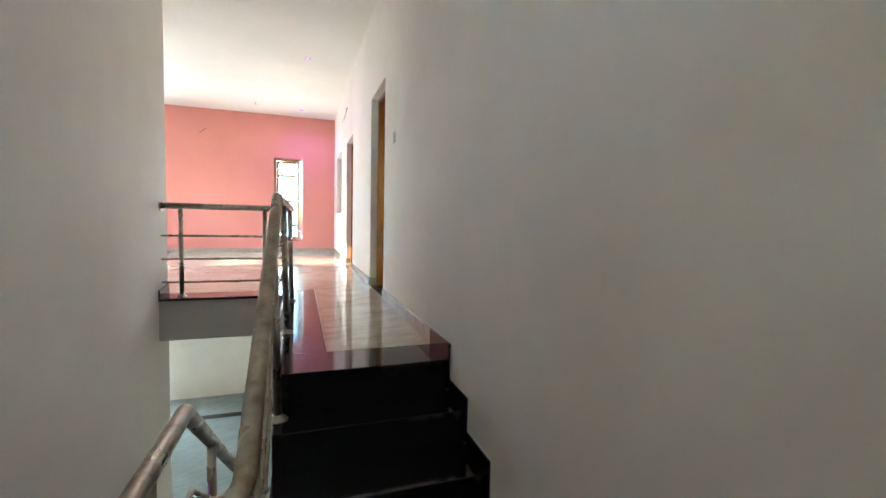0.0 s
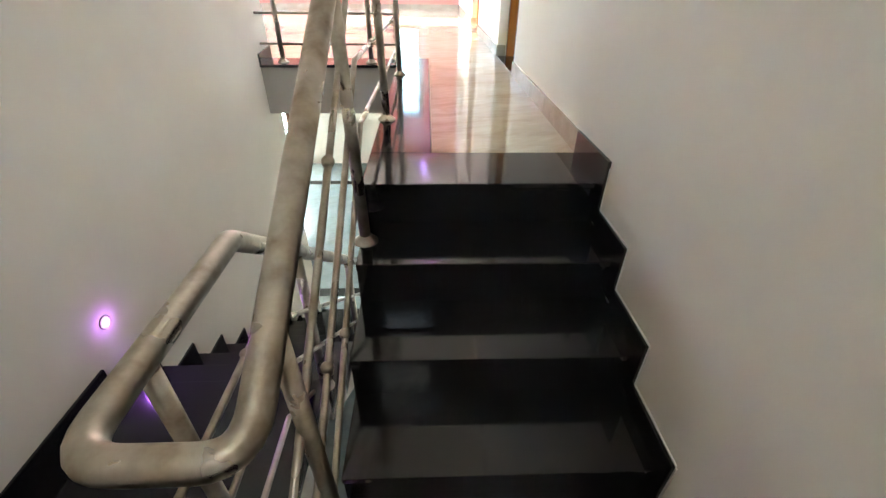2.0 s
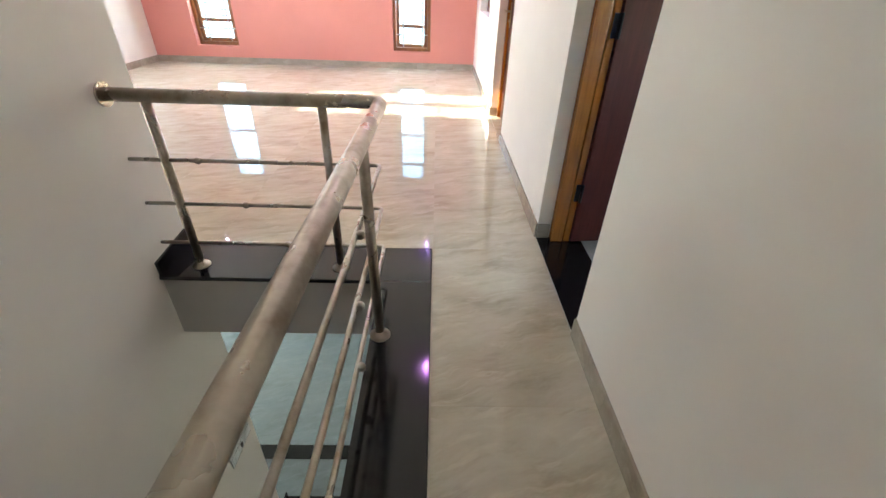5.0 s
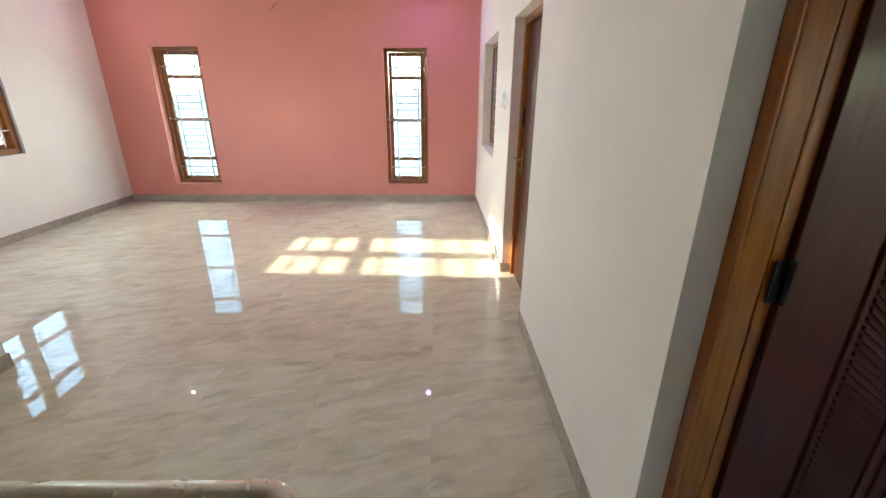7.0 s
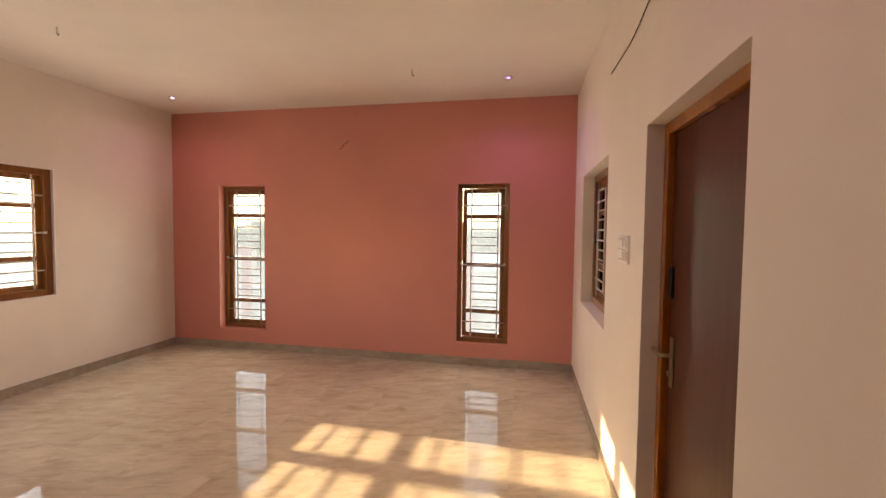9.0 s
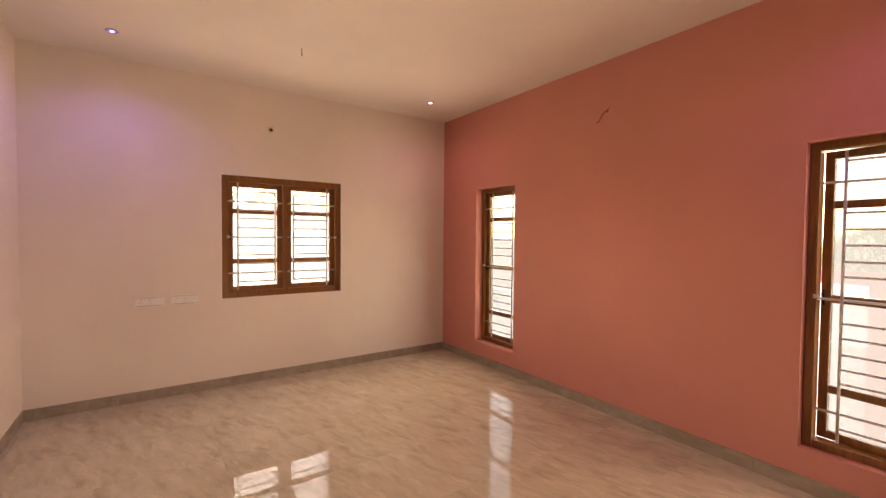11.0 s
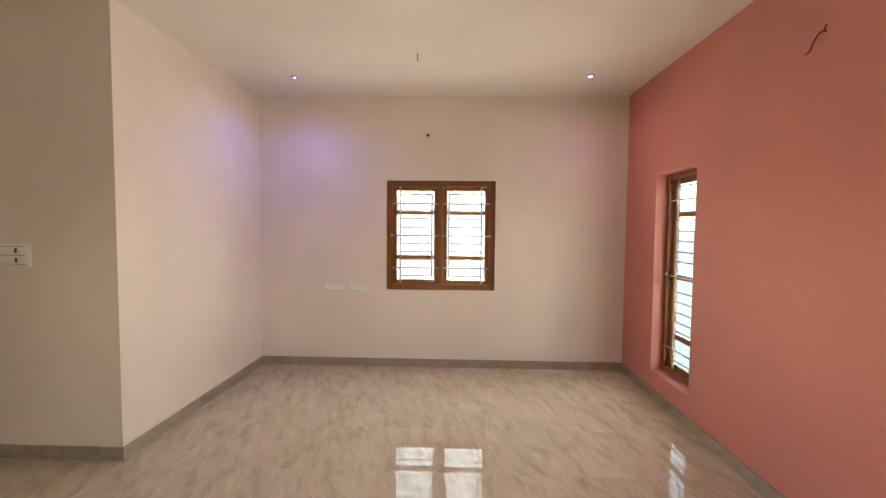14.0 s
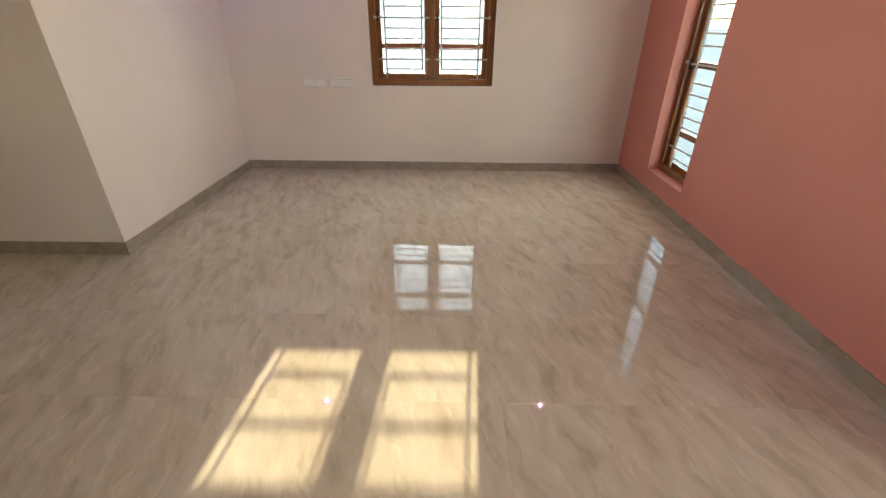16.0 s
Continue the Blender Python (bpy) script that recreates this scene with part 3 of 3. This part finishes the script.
setting("threshold", boxes((XE + 0.0005, XE + T + 0.03, DOOR_A[0] + 0.001, DOOR_A[1] - 0.001, -0.02, 0.004)), GRANITE, "black granite door threshold", "threshold")

door_b = thing("door_2", "closed glossy brown wooden door in an orange wooden frame", "door", kind="structure")
door_frame(door_b, DOOR_B[0], DOOR_B[1], DOOR_B[3], XE + 0.075, XE + 0.185, FRAMEWOOD)
leaf_b = part("door_leaf", boxes((XE + 0.105, XE + 0.141, DOOR_B[0] + 0.057, DOOR_B[1] - 0.057, 0.012, DOOR_B[3] - 0.057), bevel=0.003), DOORBROWN, door_b)
lever_handle(leaf_b, pose(XE + 0.105, DOOR_B[1] - 0.11, 1.0, 0, 0, -90), BRASS)
part("tower_bolt", boxes((XE + 0.092, XE + 0.1045, DOOR_B[1] - 0.10, DOOR_B[1] - 0.07, 1.28, 1.42), bevel=0.003), BLACKIRON, leaf_b, "black tower bolt")
setting("threshold", boxes((XE + 0.0005, XE + T, DOOR_B[0] + 0.001, DOOR_B[1] - 0.001, -0.02, 0.004)), TILE, "marble door threshold", "threshold")

# bedroom behind the open door
setting("wall_bedroom_north", boxes((XE + T, 3.6, 1.27, 1.47, -0.2, 2.9)), WHITE, "pale painted bedroom wall", "wall")
# the hole is an added, unseen opening for the bedroom fill lamp
setting("wall_bedroom_east", wall_bm(0, 3.6, 3.8, -2.2, 1.47, -0.2, 2.9, ((-1.30, -0.70, 1.2, 1.8),)), WHITE, "pale painted bedroom wall", "wall")
setting("wall_bedroom_south", boxes((XE + T, 3.6, -2.2, -2.0, -0.2, 2.9)), WHITE, "pale painted bedroom wall", "wall")
setting("ceiling_bedroom", boxes((XE + T, 3.8, -2.2, 1.47, 2.9, 3.05)), CEIL, "white bedroom ceiling", "ceiling")
setting("floor_bedroom", boxes((XE + T + 0.031, 3.6, -2.0, 1.27, -0.2, 0.0)), GREYTILE, "pale grey tiled bedroom floor", "floor")
setting("baseboard_bedroom", boxes((XE + T, 3.6, 1.258, 1.27, 0.0005, SK)), SKIRT, "grey tile skirting in the bedroom", "baseboard")
# assumed wall and slab behind the passage window, added to keep its panes dark
setting("wall_blocker", boxes((2.4, 2.6, 2.2, 8.5, -3.6, 2.6)), PLASTER, "assumed wall that darkens the view through the passage window", "wall")
setting("ceiling_blocker", boxes((XE + T, 2.6, 2.2, 8.5, 2.6, 2.75)), PLASTER, "added slab that keeps skylight out behind the passage window", "ceiling")


# ---- stair railing ----
RX, UX, RZ, RYE = -0.268, -0.566, 0.845, 0.742
YK, YU, YU2, ZU = -1.405, -2.675, -2.09, 0.062
SL = (RZ - ZU) / (YK - YU)
SL2 = RISE2 / GO2
YEND = 1.1


def rail_line(drop, inset=0.0):
    d, r = drop, -0.018 * (drop > 0)
    lift = 0.03 * (d > 0)
    return [(XS + 0.004, RYE, RZ - d), (-0.268 + r, RYE, RZ - d), (-0.297 + 0.5 * r, YK - 0.05 * (d > 0), RZ - d + lift), (-0.316, YU + inset, ZU - d), (UX + inset, YU + inset, ZU - d), (UX + inset, YU2 - inset, ZU - d), (UX + inset, YEND, ZU - d - SL2 * (YEND - YU2))]


railing = thing("stair_railing", "dusty stainless steel stair railing with three thin rods", "railing")
part("handrail", tube(bmesh.new(), fillet(rail_line(0), (0.05, 0.006, 0.075, 0.075, 0.012)), 0.0285, 18), STEEL, railing)
RODS = (0.276, 0.492, 0.708)
for d in RODS:
    rod = part("rod", tube(bmesh.new(), fillet(rail_line(d, 0.02), (0.03, 0.008, 0.04, 0.04, 0.008)), 0.0095, 10), STEEL, railing)
part("wall_flange", tube(bmesh.new(), [(XS + 0.001, RYE, RZ), (XS + 0.010, RYE, RZ)], 0.05, 20), STEEL, railing)


def bead(p, along):
    """A ball collar on a rod."""
    a = Vector(along).normalized()
    bm = bmesh.new()
    lathe(bm, [(0.0098, -0.014), (0.013, -0.011), (0.0165, -0.004), (0.0165, 0.004), (0.013, 0.011), (0.0098, 0.014)], 14)
    part("rod_collar", bm, STEEL, railing, at=Matrix.Translation(p) @ a.to_track_quat("Z", "Y").to_matrix().to_4x4())


bead((-1.092, RYE, RZ - RODS[0]), (1, 0, 0))
bead((-0.928, RYE, RZ - RODS[1]), (1, 0, 0))
bead((-0.767, RYE, RZ - RODS[2]), (1, 0, 0))
for y, d in ((-1.10, 0), (-1.02, 1), (-0.05, 2), (0.12, 0), (0.02, 1), (-0.62, 2)):
    bead((-0.2799 + 0.0175 * y + 0.00, y, RZ - RODS[d] + 0.03 * (RYE - y) / (RYE - YK + 0.05)), (0, 1, -0.014))
bead((UX + 0.02, -2.22, ZU - RODS[0]), (0, 1, 0))
slope = Vector((0, 1, SL)).normalized()
for y, d in ((-2.3, 1), (-2.0, 0), (-2.1, 2)):
    bead((-0.306 - 0.008 * (YK - y), y, RZ - RODS[d] + 0.03 - (RZ + 0.03 - ZU) / (YK - 0.05 - YU) * (YK - 0.05 - y)), slope)


def post(x, y, z, top, lean=0.0):
    p = part("post", tube(bmesh.new(), [(x, y, z + 0.001), (x + lean, y, top)], 0.0195, 14), STEEL, railing)
    part("post_flange", lathe(bmesh.new(), [(0.044, 0.0005), (0.044, 0.005), (0.037, 0.008), (0.036, 0.012), (0.029, 0.015), (0.028, 0.020), (0.021, 0.024), (0.0197, 0.028)], 20, (x, y, z)), STEEL, p, "stepped round cover ring")
    return p


post(-1.232, RYE, 0, RZ - 0.02)
post(-0.515, RYE, 0, RZ - 0.02)
post(-0.258, 0.255, 0, RZ - 0.012, -0.016)
post(RX, -0.845, 0, RZ - 0.012, -0.021)
post(RX - 0.014, -1.745, -RISE, RZ - SL * (YK + 1.745) - 0.006, -0.020)
post(RX - 0.018, -2.505, -4 * RISE, RZ - SL * (YK + 2.505) - 0.006, -0.027)
post(UX + 0.006, -2.49, ZM, ZU - 0.02)
for k in (1, 4, 7, 10):
    y = Y2 + GO2 * (k - 0.5)
    if y < YEND:
        post(UX + 0.006, y, ZM - k * RISE2, ZU - SL2 * (y - YU2) - 0.03)


# ---- lamps and fittings ----
def downlight(x, y, colour, power, strength):
    lamp = thing("ceiling_downlight", "small round recessed downlight with a violet glow", "ceiling light", pose(x, y, ZC), group="recessed downlights")
    part("bezel", lathe(bmesh.new(), [(0.042, -0.0005), (0.042, -0.004), (0.036, -0.007), (0.030, -0.007), (0.030, -0.002)], 24), GREYPLASTIC, lamp)
    part("lens", lathe(bmesh.new(), [(0.029, -0.001), (0.029, -0.004), (0.013, -0.006)], 20), glow("violet_lens", tuple(v ** 1.4 for v in colour), 0.06), lamp)
    part("diode", lathe(bmesh.new(), [(0.013, -0.0062), (0.011, -0.0085), (0.0005, -0.009)], 16), glow("violet_diode", tuple(0.08 + 0.92 * v for v in colour), strength), lamp, "bright white diode")
    data = bpy.data.lights.new("downlight", "SPOT")
    data.energy, data.color, data.spot_size, data.spot_blend, data.shadow_soft_size = power, colour, radians(150), 1.0, 0.012
    ob = new("downlight_beam", data)
    ob.parent = lamp
    ob.location = (0, 0, -0.03)
    return lamp


for x, y, c, p, e in ((-3.95, 2.945, (0.20, 0.16, 1.0), 0.85, 0.5), (-3.95, 5.80, (0.85, 0.50, 1.0), 0.25, 0.5), (-0.15, 5.77, (0.40, 0.20, 1.0), 0.65, 0.24), (-0.08, 2.74, (0.75, 0.30, 1.0), 0.2, 0.05)):
    downlight(x, y, c, p, e)

step_lamp = thing("step_light", "small round violet step light set in the stair wall", "wall light", pose(XS, -1.692, -0.581, 0, 90, 0))
part("bezel", lathe(bmesh.new(), [(0.030, 0.0005), (0.030, 0.004), (0.024, 0.006), (0.022, 0.003)], 24), GREYPLASTIC, step_lamp)
part("lens", lathe(bmesh.new(), [(0.021, 0.001), (0.021, 0.006), (0.012, 0.009)], 20), glow("violet_step_lens", (0.70, 0.30, 1.0), 0.022), step_lamp)
sl_data = bpy.data.lights.new("step_beam", "SPOT")
sl_data.energy, sl_data.color, sl_data.shadow_soft_size = 0.06, (0.45, 0.14, 1.0), 0.015
sl_data.spot_size, sl_data.spot_blend = radians(125), 0.6
sl_ob = new("step_beam", sl_data)
sl_ob.parent = step_lamp
sl_ob.matrix_basis = look((0, 0, 0.022), (0.75, 0, 0.9))
sh_data = bpy.data.lights.new("step_halo", "POINT")
sh_data.energy, sh_data.color, sh_data.shadow_soft_size = 0.0016, (0.62, 0.20, 1.0), 0.012
sh_ob = new("step_halo", sh_data)
sh_ob.parent = step_lamp
sh_ob.location = (0, 0, 0.028)


def board(name, m, w, h, label, cells, category):
    """A switch or socket plate that faces local -y."""
    b = thing(name, label, category, m, group="")
    part("plate", boxes((-w / 2, w / 2, -0.011, -0.0005, -h / 2, h / 2), bevel=0.003), PLASTIC, b)
    cw = (w - 0.024) / len(cells)
    rows, full = (2, h) if h > 0.12 else (1, h)
    h = full / rows
    for n, c in enumerate(cells * rows):
        x, zo = -w / 2 + 0.012 + cw * (n % len(cells)), (n // len(cells) - (rows - 1) / 2) * (h - 0.012)
        cell = part("module", boxes((x + 0.002, x + cw - 0.002, -0.014, -0.0105, -h / 2 + 0.014, h / 2 - 0.014), bevel=0.001), PLASTIC, b, at=pose(0, 0, zo))
        if c == "s":
            for dx, dz in ((0, 0.012), (-0.010, -0.008), (0.010, -0.008)):
                part("socket_hole", tube(bmesh.new(), [(x + cw / 2 + dx, -0.0135, dz * h / 0.075), (x + cw / 2 + dx, -0.0145, dz * h / 0.075)], 0.0034, 8), SOCKETGREY, cell)
            part("slot", boxes((x + 0.004, x + cw - 0.004, -0.0146, -0.0142, -h / 2 + 0.016, -h / 2 + 0.018)), SOCKETGREY, cell)
        elif c == "d":
            part("rocker", boxes((x + cw * 0.36, x + cw * 0.64, -0.019, -0.0142, -h * 0.2, h * 0.2), bevel=0.001), PLASTICDARK, cell)
        else:
            part("rocker", boxes((x + cw * 0.28, x + cw * 0.72, -0.018, -0.0142, -h * 0.24, h * 0.24), bevel=0.001), PLASTIC, cell)
    for k in range(rows + 1):
        z = (k / rows - 0.5) * (full - (0.036 if rows > 1 else 0.022))
        part("seam", boxes((-w / 2 + 0.008, w / 2 - (0.03 if rows > 1 else 0.008), -0.0145, -0.0138, z - 0.0012, z + 0.0012)), PLASTICDARK if rows > 1 else SOCKETGREY, b)
    return b


for y in (3.155, 3.43):
    board("socket_board", pose(XW, y, 0.905, 0, 0, 90), 0.225, 0.098, "white modular socket board on the wall below the window", ("s", "s", "r"), "socket")
board("switchboard", pose(XJ, 1.60, 1.385, 0, 0, 90), 0.24, 0.155, "white modular switchboard with a dark rocker switch", ("r", "r", "d", "r"), "switch")
board("switchboard", pose(XE, 4.06, 1.475, 0, 0, -90), 0.22, 0.15, "white modular switchboard beside the door", ("s", "r", "r"), "switch")
board("switchboard", pose(XE, -0.15, 1.455, 0, 0, -90), 0.09, 0.09, "small white switch plate on the passage wall", ("r", "r"), "switch")

board("switchboard", pose(XS, 0.73, -1.57, 0, 0, 90), 0.30, 0.10, "white switchboard on the stair wall of the storey below", ("r", "d", "r"), "switch")

# loose wires left for lamps and a fan
wire = thing("wire_stub", "short dark wire end hanging out of the coral wall", "cable", pose(-2.10, YN, 2.60))
part("wire", tube(bmesh.new(), fillet([(0.01, 0.02, 0.01), (0.008, -0.02, 0.012), (-0.02, -0.02, -0.005), (-0.045, -0.022, -0.04), (-0.055, -0.022, -0.065), (-0.085, -0.022, -0.068)], 0.015), 0.005, 8), REDWIRE, wire)
part("wire", tube(bmesh.new(), fillet([(0.012, 0.02, 0.0), (0.015, -0.015, 0.016), (0.04, -0.02, 0.03)], 0.02), 0.0045, 8), REDWIRE, wire)
hole = thing("wire_stub", "small dark wire end poking out of the wall", "cable", pose(XW, 4.205, 2.62))
part("wire", tube(bmesh.new(), fillet([(-0.02, 0, 0), (0.018, 0, 0), (0.022, 0.012, -0.012)], 0.01), 0.014, 8), WIRE, hole)
for x, y in ((-1.02, 5.43), (-3.42, 4.20)):
    hook = thing("ceiling_hook", "thin grey fan hook hanging from the ceiling", "hook", pose(x, y, ZC))
    part("hook_rod", tube(bmesh.new(), fillet([(0, 0, 0.01), (0, 0, -0.05), (0.012, 0, -0.065), (0.02, 0, -0.05)], 0.01), 0.005, 8), GREYPLASTIC, hook)
lead = thing("wall_lamp_lead", "loose pale lamp wire stuck along the passage wall", "cable", pose(XE, 3.65, 2.63))
part("terminal", boxes((-0.02, -0.0005, -0.03, 0.03, -0.015, 0.015), bevel=0.003), GREYPLASTIC, lead)
part("wire", tube(bmesh.new(), fillet([(-0.008, 0.03, -0.006), (-0.008, 0.35, -0.06), (-0.006, 0.9, -0.03)], 0.2), 0.003, 6), WIRE, lead)

# ---- outside ----
GRASS = plain("dry_field", (0.22, 0.21, 0.175), 0.9, 0, 0.5, 0.6)
LEAF = plain("tree_leaves", (0.055, 0.09, 0.03), 0.7, 0, 0.5, 3.0)
BARK = plain("bark", (0.12, 0.085, 0.06), 0.9, 0, 0.3, 9)
RENDERWHITE = paint("white_outside_render", (0.62, 0.63, 0.62), 0.9)
REDTRIM = plain("red_trim_paint", (0.55, 0.09, 0.11), 0.6)
bm = bmesh.new()
box(bm, -2500, 2500, -2500, 2500, -3.9, -3.6)
setting("ground", bm, GRASS, "dry grassy open ground reaching the horizon", "ground")


def house(name, x0, x1, y0, y1, z0, z1, label, trims):
    h = thing(name, label, "house")
    part("wall", boxes((x0, x1, y0, y1, z0, z1)), RENDERWHITE, h)
    part("roof", boxes((x0 - 0.4, x1 + 0.4, y0 - 0.4, y1 + 0.4, z1, z1 + 0.18), bevel=0.02), RENDERWHITE, h)
    for t in trims:
        part("trim", boxes(t, bevel=0.01), REDTRIM, h, "red painted band")
    return h


house("neighbour_house", -9.0, 4.5, 21.0, 31.0, -3.6, -0.3, "low white neighbouring house with a flat roof", [])
house("neighbour_house", -27.0, -19.5, -6.0, 14.0, -3.6, 2.6, "white rendered neighbouring house beyond the yard", [])
fence = thing("compound_wall", "white compound wall with red painted pillars", "wall")
part("wall", boxes((-12.0, 6.0, 12.0, 12.15, -3.6, -0.15)), RENDERWHITE, fence)
part("coping", boxes((-12.05, 6.05, 11.95, 12.2, -0.149, -0.07), bevel=0.01), RENDERWHITE, fence)
for x in (-7.6, -1.39, 4.2):
    part("pillar", boxes((x, x + 0.22, 11.86, 11.998, -3.6, 1.06), bevel=0.01), REDTRIM, fence, "red painted pillar")
    part("bracket", boxes((x - 0.9, x - 0.001, 11.86, 11.998, 0.85, 1.06), bevel=0.01), REDTRIM, fence, "red painted bar")


def tree(x, y, high, spread, seed):
    rnd = random.Random(seed)
    t = thing("tree", "leafy green tree behind the neighbouring plot", "tree", pose(x, y, -3.6), group="far trees")
    bm = bmesh.new()
    trunk_top = high * 0.55
    tube(bm, [(0, 0, 0), (0.06, 0.03, trunk_top * 0.5), (0.0, 0.1, trunk_top)], 0.16, 8)
    for k in range(6):
        a = k * 1.05 + rnd.random()
        tube(bm, [(0, 0.08, trunk_top * (0.7 + 0.05 * k)), (spread * 0.3 * math.cos(a), spread * 0.3 * math.sin(a), trunk_top * 1.1), (spread * 0.6 * math.cos(a), spread * 0.6 * math.sin(a), high * 0.8)], 0.05, 6)
    part("trunk", bm, BARK, t)
    verts, faces = [], []
    for k in range(2600):
        a, u, r = rnd.random() * math.tau, rnd.random(), rnd.random() ** 0.5
        lob = 1 + 0.35 * math.sin(3 * a + seed) + 0.25 * math.sin(7 * u * 3 + a)
        c = Vector((spread * r * lob * math.cos(a) * math.sin(math.pi * (0.15 + 0.8 * u)), spread * r * lob * math.sin(a) * math.sin(math.pi * (0.15 + 0.8 * u)), high * (0.36 + 0.64 * u)))
        e = Euler((rnd.random() * 6, rnd.random() * 6, rnd.random() * 6)).to_matrix()
        s = 0.10 + 0.12 * rnd.random()
        i = len(verts)
        verts += [c + e @ Vector(v) for v in ((-s, 0, 0), (0, -s * 0.45, 0), (s, 0, 0), (0, s * 0.45, 0.02))]
        faces.append((i, i + 1, i + 2, i + 3))
    me = bpy.data.meshes.new("crown")
    me.from_pydata(verts, [], faces)
    me.materials.append(LEAF)
    crown = new("crown", me)
    crown.parent = t


for i, (x, y, h, s) in enumerate(((-31, -3, 9.6, 3.6), (-30, 1.5, 9.2, 3.2), (-31, 6, 9.8, 3.6), (-30, 10.5, 9.0, 3.4), (-31, 15, 9.0, 3.4), (-20, 52, 5.9, 4.2), (-14, 54, 5.6, 4.4), (-8, 51, 6.0, 4.2), (-2, 53, 5.7, 4.4), (4, 52, 6.0, 4.2), (10, 54, 5.6, 4.4), (-27, 54, 6.0, 4.4), (-35, 52, 6.0, 4.4))):
    tree(x, y, h, s, i)

# ---- floor tiles ----
floor = thing("floor", "glossy cream marble floor tiles with brown streaks", "floor", kind="structure")
part("bed", boxes((XJ, XE, YE, YJ, -0.022, -0.0025), (XW, XE, YJ + 0.0005, YN, -0.022, -0.0025), (-0.0445, XE, -1.3145, YE - 0.0005, -0.022, -0.0025)), GROUT, floor)
TX, TY, GAP = 0.61, 1.22, 0.0006
for i in range(-9, 2):
    for j in range(-3, 6):
        for rx0, rx1, ry0, ry1 in ((-0.0445, XE, -1.3145, YE), (XJ, XE, YE, YJ), (XW, XE, YJ, YN)):
            x0, x1 = max(rx0, XE - 0.001 - TX * (1 - i)), min(rx1, XE - 0.001 - TX * (-i))
            y0, y1 = max(ry0, -1.3145 + TY * (j + 1)), min(ry1, -1.3145 + TY * (j + 2))
            if x1 - x0 > 0.01 and y1 - y0 > 0.01:
                part("tile", boxes((x0 + GAP / 2, x1 - GAP / 2, y0 + GAP / 2, y1 - GAP / 2, -0.012, 0.0)), TILE, floor)
